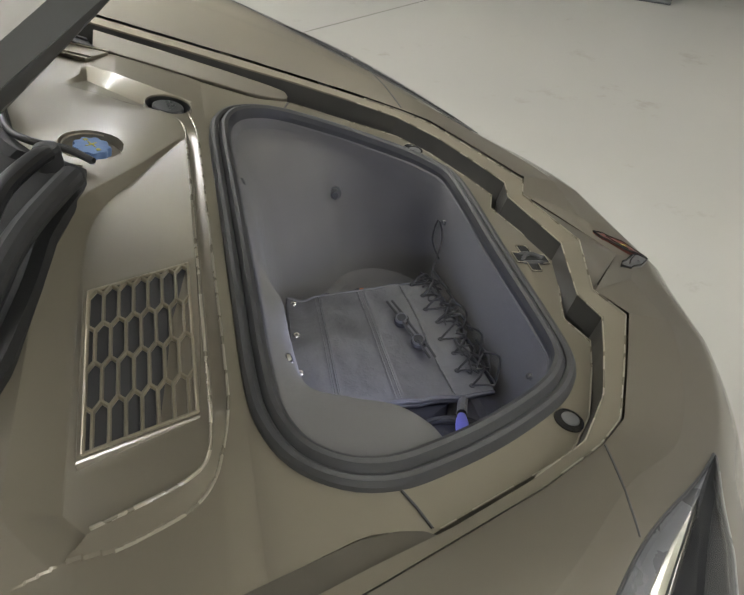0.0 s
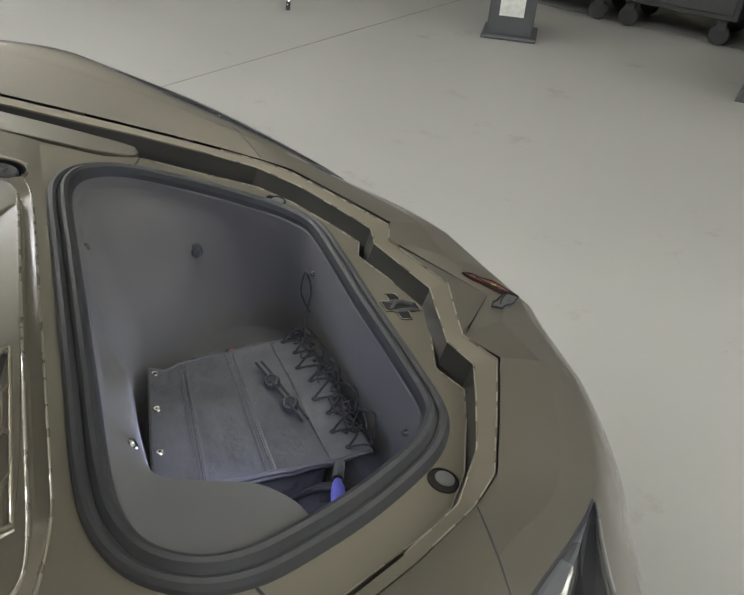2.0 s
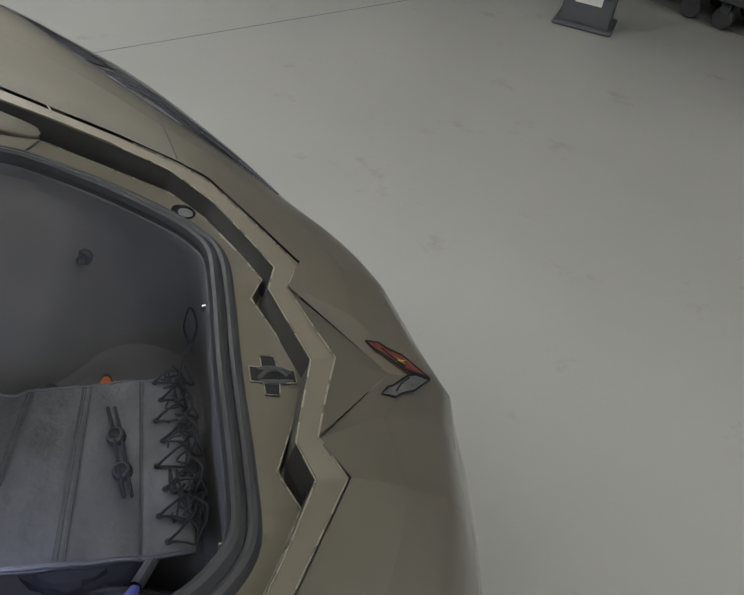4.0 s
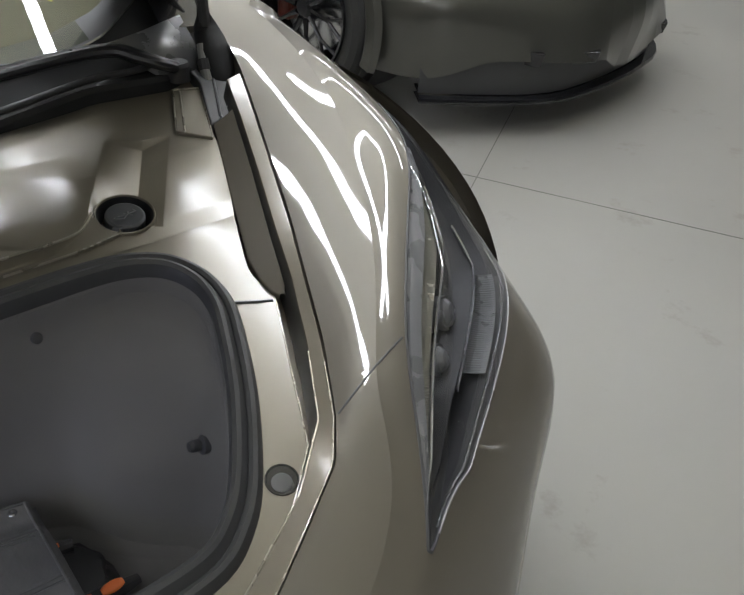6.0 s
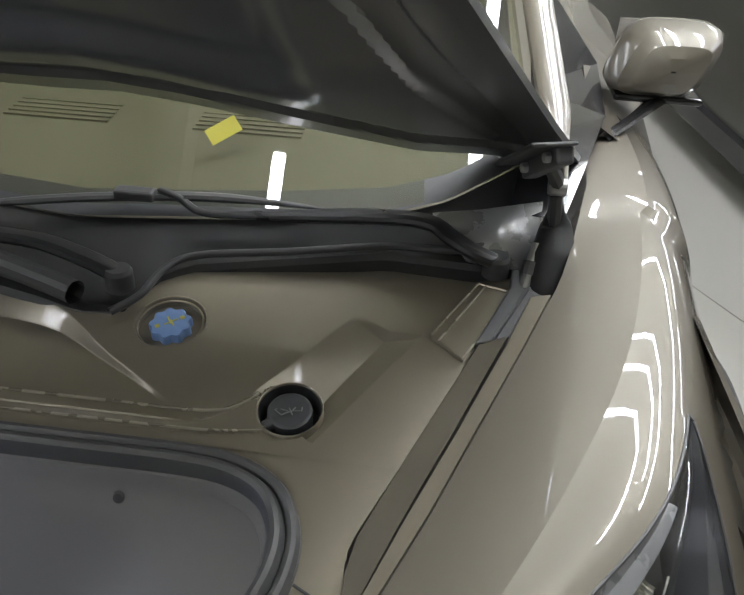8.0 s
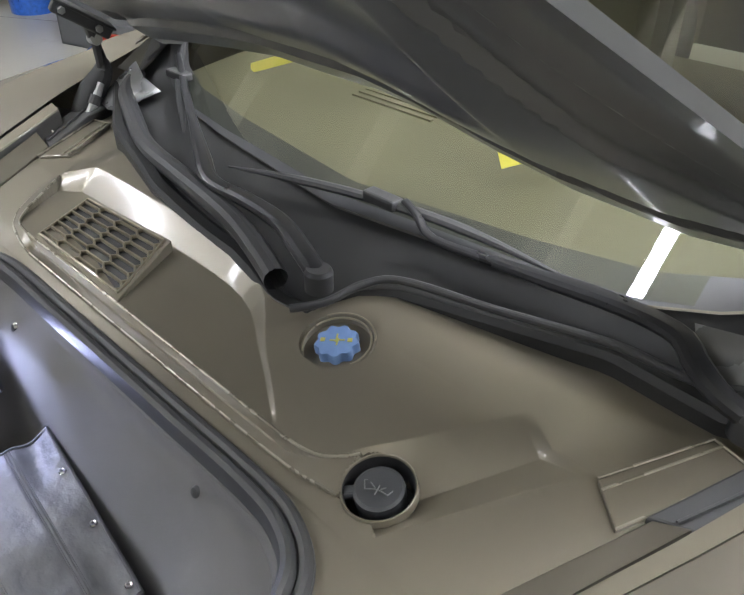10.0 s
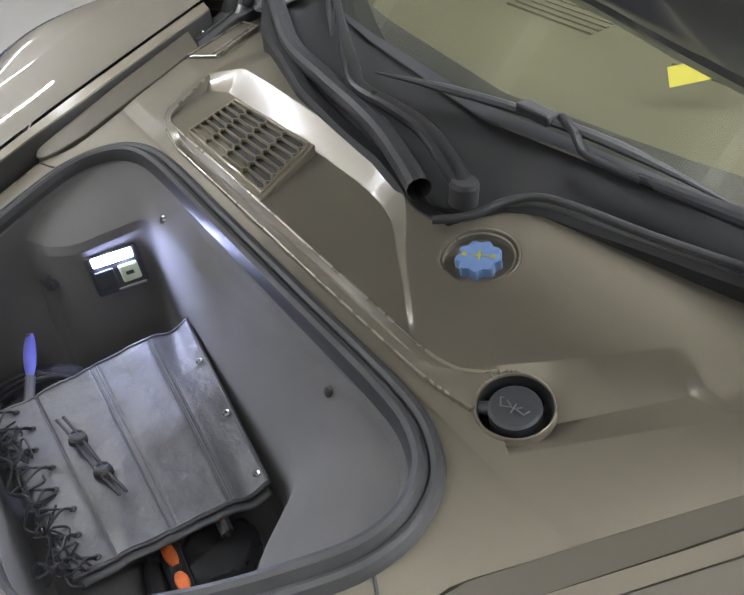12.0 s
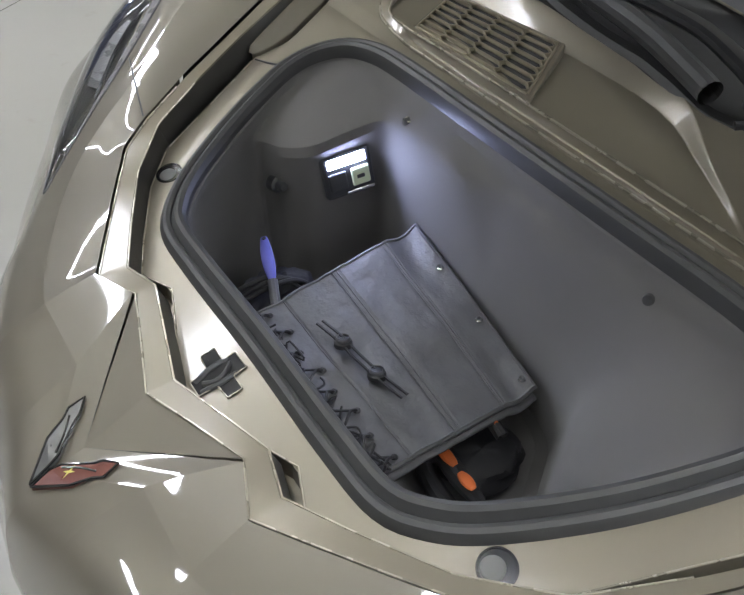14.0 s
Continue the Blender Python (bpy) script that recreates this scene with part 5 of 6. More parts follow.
# wheels under the body
def wheel(parent, at, side, rim_mat, caliper=None):
    w = new("wheel")
    w.parent = parent
    w.matrix_basis = at
    R = 0.34
    lathe("tyre", [(0.245, -0.10), (0.30, -0.122), (0.33, -0.118), (R, -0.10), (R, -0.06), (R - 0.006, -0.055), (R, -0.05), (R, 0.0), (R - 0.006, 0.004), (R, 0.008), (R, 0.055), (R - 0.006, 0.06), (R, 0.065), (R, 0.10), (0.33, 0.118), (0.30, 0.122), (0.245, 0.10)], TYRE, w, "black low-profile tyre", n=64, axis=1)
    lathe("rim", [(0.235, 0.11), (0.247, 0.115), (0.25, 0.105), (0.24, 0.09), (0.232, 0.0), (0.232, -0.09)], rim_mat, w, n=48, axis=1)
    lathe("hub", [(0.0, 0.085), (0.03, 0.085), (0.045, 0.075), (0.06, 0.05), (0.06, 0.0)], rim_mat, w, n=24, axis=1)
    lathe("brake_disc", [(0.0, -0.01), (0.17, -0.01), (0.172, 0.0), (0.17, 0.012), (0.0, 0.012)], CHROME if caliper else BLACK, w, n=40, axis=1)
    for i in range(10):
        a = 2 * math.pi * (i + 0.15) / 10
        at_r = lambda r, da, y_: (r * math.cos(a + da), y_, r * math.sin(a + da))
        sweep("spoke", [at_r(0.045, 0, 0.072), at_r(0.10, 0, 0.080), at_r(0.150, 0, 0.086)], [0.012, 0.0085, 0.0085], rim_mat, w, n=6)
        for da in (-0.17, 0.17):
            sweep("spoke", [at_r(0.140, 0, 0.085), at_r(0.185, da * 0.62, 0.091), at_r(0.240, da, 0.098)], [0.0075, 0.0068, 0.0085], rim_mat, w, n=6)
    if caliper:
        box("caliper", *((-0.19, -0.12) if side > 0 else (0.12, 0.19)), -0.01, 0.045, -0.09, 0.09, caliper, w, "red brake caliper", bevel=0.015)
    if side < 0:
        w.matrix_basis = at @ pose(0, 0, 0, 0, 0, 180)
    return w


for x in (-0.16, -2.88):
    for sgn in (1, -1):
        wheel(car, pose(x, sgn * 0.82, 0.34), sgn, GLOSS)
box("underbody", -3.3, 0.45, -0.66, 0.66, 0.15, 0.22, BLACK, car, bevel=0.02)
rows_body = [[(x, sg * w_, z) for sg, w_, z in ((-1, w, 0.2), (-1, w, 0.5), (-1, w * 0.95, h * 0.9), (-1, w * 0.7, h), (1, w * 0.7, h), (1, w * 0.95, h * 0.9), (1, w, 0.5), (1, w, 0.2))] for x, w, h in ((-0.95, 0.95, 0.82), (-1.6, 0.95, 0.86), (-2.3, 0.98, 0.98), (-3.0, 0.99, 1.0), (-3.6, 0.97, 0.95), (-3.75, 0.90, 0.80))]
loft("rear_body", [r[:4] for r in rows_body], BRONZE, car)
loft("rear_body", [r[4:] for r in rows_body], BRONZE, car)
loft("engine_cover", [[(r[3][0], r[3][1], r[3][2]), (r[4][0], r[4][1], r[4][2])] for r in rows_body[2:]], GLOSS, car)
mesh_of("tail", [rows_body[-1][i] for i in range(8)], [tuple(range(8))], BRONZE, car, smooth=False)

# trunk lamp
LAMPGLOW = principled("trunk_lamp_glow", (0.9, 0.92, 1.0), 0.4)
LAMPGLOW.node_tree.nodes["Principled BSDF"].inputs["Emission Color"].default_value = (0.58, 0.65, 1.0, 1)
LAMPGLOW.node_tree.nodes["Principled BSDF"].inputs["Emission Strength"].default_value = 105.0
GLOWKEY = principled("glow_release", (0.72, 0.80, 0.55), 0.5)
tl = new("trunk_lamp")
tl.parent = car
tagged(tl, "lit trunk lamp with release buttons in a black plate")
ax = Vector((0.93, -0.25, -0.12)).normalized()
nz = Vector((0.22, 0.94, 0.16)).normalized()
ux = (ax - nz * ax.dot(nz)).normalized()
uy = nz.cross(ux)
tm = Matrix((ux, uy, nz)).transposed().to_4x4()
tm.translation = seat((0.186, -0.250, 0.538), nz) + nz * 0.006
box("plate", -0.040, 0.040, -0.036, 0.036, -0.012, 0.004, GREYCAP, tl, "dark grey plastic plate", bevel=0.006).matrix_basis = tm
box("lens", -0.030, 0.030, -0.031, -0.016, 0.002, 0.0055, LAMPGLOW, tl, "lit white lamp lens", bevel=0.003).matrix_basis = tm
box("release_button", -0.032, -0.003, -0.009, 0.021, 0.003, 0.009, GLOWKEY, tl, "pale glowing release button", bevel=0.006).matrix_basis = tm
box("release_mark", -0.023, -0.011, 0.003, 0.009, 0.0088, 0.0094, BLACK, tl).matrix_basis = tm
box("second_button", 0.004, 0.033, -0.009, 0.021, 0.003, 0.008, GREYCAP, tl, "dark grey release button", bevel=0.006).matrix_basis = tm
box("bright_edge", -0.037, 0.008, 0.0265, 0.033, 0.003, 0.007, CHROME, tl, bevel=0.002).matrix_basis = tm

# tie-down knobs, clips and plugs in the liner; plugs replace mirrored holes, one black, one bright
for sgn in (1, -1):
    km = Matrix.Translation(seat((0.274, sgn * 0.343, 0.509), (-0.1, -sgn, 0.25))) @ Vector((-0.1, -sgn, 0.25)).to_track_quat("Z", "Y").to_matrix().to_4x4()
    lathe("tie_knob", [(0.0, 0.018), (0.006, 0.018), (0.008, 0.014), (0.008, 0.004), (0.013, 0.002), (0.014, -0.012)], GREYCAP, car, "small round tie-down knob", at=km, n=20)
    lathe("liner_clip", [(0.0, 0.006), (0.004, 0.006), (0.0062, 0.001), (0.0062, -0.006)], CHROME, car, "small bright clip", at=Matrix.Translation(seat((0.455, sgn * 0.198, 0.512), (-1, 0, 0.2))) @ pose(0, 0, 0, 0, -80, 0), n=12)
    lathe("liner_plug", [(0.0, 0.003), (0.006, 0.002), (0.0085, -0.002), (0.0085, -0.008)], BLACK if sgn > 0 else CHROME, car, "small round plug in place of a liner hole", at=Matrix.Translation(seat((0.090, sgn * 0.2155, 0.615), (1, 0, 0.3))) @ pose(0, 0, 0, 0, 70, 0), n=16)

# ---- things in the trunk ----
roll_ = thing("leather_tool_roll", "creased grey-black leather cover with laces and toggles on the trunk floor", "leather cover")
BA, BB, BC, BD = (np.array(p) for p in ((0.121, -0.167, 0.472), (0.152, 0.144, 0.421), (0.407, 0.140, 0.436), (0.421, -0.161, 0.450)))


def on_bag(u, v, h=0.0):
    """u from the riveted edge to the laced edge, v from the far end to the near end."""
    p = (1 - u) * (1 - v) * BA + (1 - u) * v * BB + u * v * BC + u * (1 - v) * BD
    w = 0.0045 * math.sin(5 * u + 1.3 * v + 0.6) * math.sin(3.1 * v + 0.4)
    w += 0.006 * noise.noise(Vector((u * 3.2, v * 2.6, 1.0))) + 0.003 * noise.noise(Vector((u * 9, v * 5, 4.0)))
    w -= 0.010 * max(0.0, math.sin(math.pi * min(1, max(0, (u - 0.02) / 0.18)))) * (0.5 + 0.5 * math.sin(7 * v + 1))
    for c in (0.20, 0.225, 0.50, 0.525, 0.80):
        w -= 0.0022 * math.exp(-((u - c) / 0.009) ** 2)
    return p + np.array([0, 0, w + h])


nu_, nv_ = 90, 60
top_ = [[on_bag(u, v) for v in np.linspace(0, 1, nv_)] for u in np.linspace(0, 1, nu_)]
add_solid(loft("cover", top_, LEATHER, roll_, "soft creased leather"), 0.005, -1)
under = []
for u in np.linspace(0.015, 0.985, 40):
    under.append([on_bag(u, v, -0.012 - 0.004 * math.sin(9 * v + 4 * u)) for v in np.linspace(0.02, 1.02, 30)])
add_solid(loft("back_cover", under, LEATHER, roll_), 0.005, -1)
for k_, v in enumerate((0.28, 0.605, 0.933)):
    p = on_bag(0.045, v, 0.001)
    lathe("rivet", [(0.0018, 0.0), (0.002, 0.0016), (0.0045, 0.0018), (0.006, 0.0)], CHROME, roll_, "bright eyelet", at=Matrix.Translation(p), n=18)
for u in (0.012, 0.20, 0.225, 0.50, 0.525, 0.80):
    sweep("stitched_seam", [on_bag(u, v, 0.0012) for v in np.linspace(0.01, 0.99, 40)], 0.0011, LEATHER, roll_, n=5)
for v in (0.012, 0.988):
    sweep("edge_binding", [on_bag(u, v, 0.0008) for u in np.linspace(0.01, 0.99, 50)], 0.0017, LEATHER, roll_, n=6)
CORD = wear(principled("black_cord", (0.028, 0.028, 0.030), 0.55), 60, 0.2, 900, 0.2)
rng = random.Random(5)
for i, v in enumerate(np.linspace(0.06, 0.96, 8)):
    p = on_bag(0.90 - 0.03 * (i % 2), v, 0.002)
    lathe("lace_eyelet", [(0.0014, 0.0), (0.0016, 0.0014), (0.0036, 0.0016), (0.0048, 0.0)], CORD, roll_, at=Matrix.Translation(p), n=14)
    q = on_bag(0.99, min(1, v + 0.06), 0.012)
    r_ = on_bag(1.03, max(0, v - 0.05 + 0.1 * rng.random()), -0.006)
    sweep("lace", spline([p, p + (0.012, 0.004, 0.012), q, r_], 16), 0.0019, CORD, roll_, n=6)
    sweep("lace", spline([p, p + (0.02, -0.008, 0.006), on_bag(1.0, v - 0.04, 0.008), on_bag(1.02, v + 0.05, 0.0), on_bag(0.97, v + 0.10, 0.006)], 20), 0.0017, CORD, roll_, n=6)
for i in range(14):
    v = rng.uniform(0.02, 0.95)
    pts = [on_bag(rng.uniform(0.90, 1.05), min(1.02, max(0, v + rng.uniform(-0.09, 0.12))), rng.uniform(-0.004, 0.014)) for _ in range(5)]
    sweep("lace", spline(pts, 22), 0.0016, CORD, roll_, n=5)
for i in range(4):
    v = 0.05 + 0.22 * i
    b0 = on_bag(1.02, v, 0.004)
    sweep("loose_lace", spline([b0, b0 + (0.01, 0.02, 0.03 - 0.008 * i), b0 + (-0.005, 0.045, 0.02), b0 + (0.012, 0.06, -0.004), b0 + (0.0, 0.09, 0.006)], 26), 0.0017, CORD, roll_, n=6)
sweep("loose_lace", spline([on_bag(1.0, 0.93, 0.0), on_bag(1.02, 0.98, 0.03), (0.435, 0.165, 0.50), (0.428, 0.175, 0.535), (0.418, 0.168, 0.50), (0.430, 0.155, 0.465)], 30), 0.0017, CORD, roll_, n=6)
for (cx, cy) in ((0.337, -0.040), (0.327, 0.024)):
    uu = 0.70
    tz = 0.449 if cy < 0 else 0.441
    lathe("toggle", [(0.0, 0.012), (0.008, 0.011), (0.0125, 0.006), (0.0125, 0.0), (0.005, -0.003)], CORD, roll_, "black plastic toggle", at=pose(cx, cy, tz + 0.003, 14, -10, 0), n=20)
    lathe("toggle_ring", [(0.0075, 0.0125), (0.0085, 0.014), (0.010, 0.012), (0.0105, 0.009)], LEATHER, roll_, at=pose(cx, cy, tz + 0.003, 14, -10, 0), n=20)
for dx in (-0.0045, 0.0045):
    sweep("toggle_strap", spline([(0.345 + dx, -0.085, 0.462), (0.339 + dx, -0.05, 0.462), (0.333 + dx, -0.01, 0.455), (0.327 + dx, 0.03, 0.452), (0.318 + dx, 0.072, 0.450)], 24), 0.0022, CORD, roll_, n=6)

CLOTH = wear(principled("black_cloth", (0.045, 0.045, 0.052), 0.8), 25, 0.3, 900, 0.4)


tagged(lump("cloth_sack", (0.290, -0.02, 0.372), (0.110, 0.150, 0.045), 3, CLOTH), "black cloth sack under the leather cover", "sack")
rb = tagged(lump("rolled_bag", (0.345, -0.215, 0.385), (0.070, 0.052, 0.052), 9, CLOTH), "black rolled leather bag with piped edge on the trunk floor", "bag")
for k_ in range(3):
    sweep("piping", spline([(0.285 + 0.016 * k_, -0.178, 0.405 + 0.012 * k_), (0.320 + 0.012 * k_, -0.190 - 0.008 * k_, 0.442 + 0.004 * k_), (0.365 + 0.01 * k_, -0.20 - 0.01 * k_, 0.443), (0.405, -0.215 - 0.01 * k_, 0.42)], 26), 0.004, CORD, rb, n=8)

BLUEH = wear(principled("blue_handle_plastic", (0.16, 0.17, 0.62), 0.4), 30, 0.15, 600, 0.05)
ORANGE = wear(principled("orange_grip", (0.75, 0.17, 0.04), 0.5), 30, 0.15, 600, 0.1)
brush = thing("ice_scraper", "hand tool with a blue plastic handle and grey neck", "hand tool")
hp = spline([(0.331, -0.263, 0.478), (0.343, -0.232, 0.467), (0.355, -0.198, 0.455)], 20)
sweep("handle", hp, 0.0095 * np.sqrt(np.clip(np.sin(np.linspace(0.25, 2.9, 20)), 0.15, 1)), BLUEH, brush, "blue plastic handle", n=12, squash=0.55)
# Black disc on the handle; the hole's dark is only colour
lathe("hang_hole_disc", [(0.0, 0.0012), (0.0028, 0.0012), (0.0036, 0.0)], BLACK, brush, at=pose(0.3338, -0.2560, 0.4822, 15, 15, 0), n=14)
sweep("neck", spline([(0.355, -0.198, 0.455), (0.363, -0.180, 0.448), (0.374, -0.155, 0.440)], 12), 0.0075, LEATHER, brush, "grey rubber neck", n=10)
pl_ = thing("pliers", "black-handled pliers with orange grips lying on the trunk floor", "pliers")
for sgn, z in ((0, 0.372), (1, 0.350)):
    path = spline([(0.285 + 0.02 * sgn, 0.085, z + 0.004), (0.295 + 0.025 * sgn, 0.13, z), (0.300 + 0.028 * sgn, 0.175, z), (0.297 + 0.02 * sgn, 0.215, z - 0.008)], 24)
    sweep("handle", path, 0.0135 * np.clip(np.sin(np.linspace(0.6, 2.8, 24)) + 0.2, 0.4, 1.05), CORD, pl_, "black rubber handle", n=12, squash=0.8)
for c, lng in (((0.299, 0.138, 0.383), 0.020), ((0.301, 0.182, 0.3825), 0.014)):
    sweep("grip_inlay", [(c[0] - 0.001, c[1] + t_, c[2] - 0.0) for t_ in np.linspace(-lng, lng, 12)], 0.0085 * np.sqrt(np.clip(np.sin(np.linspace(0.25, 2.9, 12)), 0.1, 1)), ORANGE, pl_, "orange grip inlay", n=10, squash=0.5)
st_ = thing("spare_grip", "small orange and black tool handle under the cover edge", "hand tool")
sweep("handle", spline([(0.215, 0.10, 0.395), (0.225, 0.135, 0.402), (0.228, 0.165, 0.398)], 14), 0.009, CORD, st_, n=10)
sweep("inlay", [(0.228, 0.143 + t_, 0.411) for t_ in np.linspace(-0.006, 0.008, 6)], 0.003, ORANGE, st_, "orange inlay", n=8)
tagged(lump("cable_pouch", (0.245, 0.150, 0.345), (0.060, 0.05, 0.020), 14, CORD, amp=0.25), "black plastic pouch under the pliers", "pouch")

# ---- neighbouring car ----
nb = thing("neighbour_car", "dark grey sports car parked beside the bronze one", "car")
front_body(nb, DARKCAR)
splitter(nb, GLOSS)
hood = []
LO = poly(LEDGE_OUT, 60)
for x, y in LO:
    zz = deck(x) + 0.045
    hood.append([(x + 0.05 * (1 - (q / max(y, 1e-3)) ** 2) * (0 if x < 0.5 else 1), q, zz + 0.03 * (1 - (q / max(y, 1e-3)) ** 2)) for q in np.linspace(-y, y, 15)] if y > 1e-3 else [(x, 0, zz)] * 15)
loft("hood", hood, DARKCAR, nb)
for x in (-0.16, -2.88):
    for sgn in (1, -1):
        wheel(nb, pose(x, sgn * 0.86, 0.34), sgn, GLOSS, RED)
loft("side_body", [r[:4] for r in rows_body], DARKCAR, nb)
loft("side_body", [r[4:] for r in rows_body], DARKCAR, nb)
loft("deck_lid", [[r[3], r[4]] for r in rows_body[1:]], GLOSS, nb)
for sgn in (1, -1):
    loft("sill", [[(x, sgn * 0.90, 0.24), (x, sgn * 0.985, 0.22), (x, sgn * 0.99, 0.14), (x, sgn * 0.90, 0.12)] for x in np.linspace(-2.45, -0.62, 8)], GLOSS, nb, "gloss black side skirt", smooth=False)
    loft("side_scoop", [[(-0.75, sgn * 0.958, 0.55), (-0.62, sgn * 0.966, 0.30)], [(-1.0, sgn * 0.958, 0.50), (-0.70, sgn * 0.966, 0.28)]], BLACK, nb, smooth=False)
scr = [[(-0.42 - 0.7 * t_, q * (0.68 - 0.10 * t_), 0.80 + 0.36 * t_) for q in np.linspace(-1, 1, 9)] for t_ in np.linspace(0, 1, 6)]
loft("windscreen", scr, GLOSS, nb, "dark windscreen")
rf = [[(-1.12 - 1.1 * t_, q * 0.60, 1.16 + 0.05 * math.sin(math.pi * t_)) for q in np.linspace(-1, 1, 9)] for t_ in np.linspace(0, 1, 6)]
loft("roof", rf, DARKCAR, nb)
for sgn in (1, -1):
    loft("side_glass", [[(-0.45, sgn * 0.80, 0.82), (-0.45, sgn * 0.72, 0.82)], [(-1.1, sgn * 0.88, 0.84), (-1.12, sgn * 0.60, 1.15)], [(-2.1, sgn * 0.90, 0.95), (-2.1, sgn * 0.60, 1.17)]], GLOSS, nb, smooth=False)
nb.matrix_basis = NEIGHBOUR

# floor stains: scattered brownish scuffs with ragged edges
nt = FLOOR.node_tree
bs = nt.nodes["Principled BSDF"]
prev = bs.inputs["Base Color"].links[0].from_socket
n3 = nt.nodes.new("ShaderNodeTexNoise")
n3.inputs["Scale"].default_value = 3.1
n3.inputs["Detail"].default_value = 9
n3.inputs["Roughness"].default_value = 0.68
cr_ = nt.nodes.new("ShaderNodeMapRange")
cr_.inputs["From Min"].default_value, cr_.inputs["From Max"].default_value = 0.60, 0.72
cr_.inputs["To Max"].default_value = 0.7
mx = nt.nodes.new("ShaderNodeMix")
mx.data_type = "RGBA"
mx.inputs["B"].default_value = (0.19, 0.175, 0.14, 1)
tcf = nt.nodes.new("ShaderNodeTexCoord")
nt.links.new(tcf.outputs["Object"], n3.inputs["Vector"])
nt.links.new(n3.outputs["Fac"], cr_.inputs["Value"])
nt.links.new(cr_.outputs["Result"], mx.inputs["Factor"])
nt.links.new(prev, mx.inputs["A"])
nt.links.new(mx.outputs["Result"], bs.inputs["Base Color"])

# ---- hall: floor joints and things ----
def joint(a, b):
    a, b = np.array(a), np.array(b)
    n_ = np.array([-(b - a)[1], (b - a)[0]]) / np.linalg.norm(b - a) * 0.0015
    v = [(*(a - n_), 0.0), (*(a + n_), 0.0), (*(b + n_), 0.0), (*(b - n_), 0.0)]
    mesh_of("floor_joint", [(x, y, 0.0012) for x, y, _ in v] + [(x, y, -0.01) for x, y, _ in v], [(0, 1, 2, 3), (0, 4, 5, 1), (1, 5, 6, 2), (2, 6, 7, 3), (3, 7, 4, 0)], JOINT, hall_floor, "dark saw-cut joint", smooth=False)


JOINT = principled("joint_filler", (0.15, 0.15, 0.135), 0.8)
d1, d2 = np.array([0.868, 0.497]), np.array([0.497, -0.868])
c0 = np.array([-0.64, 1.93])
for k_ in (-1, 0, 1):
    c = c0 - d2 * 4.2 * k_
    joint(c - d1 * 6, c + d1 * 6)
    c = c0 + d1 * 4.2 * k_
    joint(c - d2 * 6, c + d2 * 6)

GREYP = wear(principled("dark_grey_plastic", (0.075, 0.077, 0.080), 0.55), 8, 0.15, 400, 0.15)
PAPER = wear(principled("printed_paper", (0.62, 0.62, 0.58), 0.8), 40, 0.25, 300, 0.05)
stand = thing("plastic_stand", "dark grey ribbed plastic stand with a paper sheet on it", "stand", at=(2.62, 3.05, 0))
stand.rotation_euler = (0, 0, radians(-35))
box("foot", -0.17, 0.15, -0.16, 0.14, 0.0, 0.02, GREYP, stand, bevel=0.008)
box("back_panel", -0.14, -0.12, -0.13, 0.12, 0.02, 0.75, GREYP, stand, bevel=0.006)
box("side_panel", -0.14, 0.12, -0.13, -0.115, 0.02, 0.75, GREYP, stand, bevel=0.004)
for zz in np.linspace(0.02, 0.74, 6):
    box("rib", -0.12, 0.12, -0.13, 0.12, zz, zz + 0.012, GREYP, stand)
for yy_ in (-0.05, 0.03, 0.108):
    box("rib", -0.12, 0.12, yy_, yy_ + 0.012, 0.02, 0.75, GREYP, stand)
box("sheet", -0.08, 0.06, -0.1335, -0.131, 0.13, 0.34, PAPER, stand, "white printed sheet")

CAB = wear(principled("cabinet_steel", (0.055, 0.056, 0.055), 0.45, 0.2), 6, 0.12, 300, 0.05)
ALU = wear(principled("brushed_handle", (0.55, 0.55, 0.53), 0.35, 0.6), 20, 0.1, 300, 0.05)


def cabinet(name, p, width, yaw, label):
    c = thing(name, label, "tool cabinet", "tool cabinets", (p[0], p[1], 0))
    c.rotation_euler = (0, 0, radians(yaw))
    box("body", 0.0, width, 0.0, 0.55, 0.16, 1.0, CAB, c, bevel=0.006)
    for zz in (0.19, 0.40, 0.56, 0.72, 0.86):
        hh = 0.18 if zz < 0.3 else 0.13
        dr = box("drawer", 0.03, width - 0.03, -0.012, 0.002, zz, zz + hh, CAB, c, bevel=0.003)
        box("handle", 0.05, width - 0.05, -0.03, -0.012, zz + hh - 0.035, zz + hh - 0.008, ALU, dr, "pale metal handle strip", bevel=0.004)
    for xx in (0.09, width - 0.09):
        for yq in (0.07, 0.48):
            cs = new("caster")
            cs.parent = c
            box("fork", xx - 0.03, xx + 0.03, yq - 0.022, yq + 0.022, 0.09, 0.162, CAB, cs, bevel=0.004)
            lathe("tyre", [(0.0, -0.018), (0.03, -0.02), (0.058, -0.016), (0.063, 0.0), (0.058, 0.016), (0.03, 0.02), (0.0, 0.018)], TYRE, cs, "black caster wheel", axis=1, at=pose(xx, yq, 0.063), n=24)
    return c


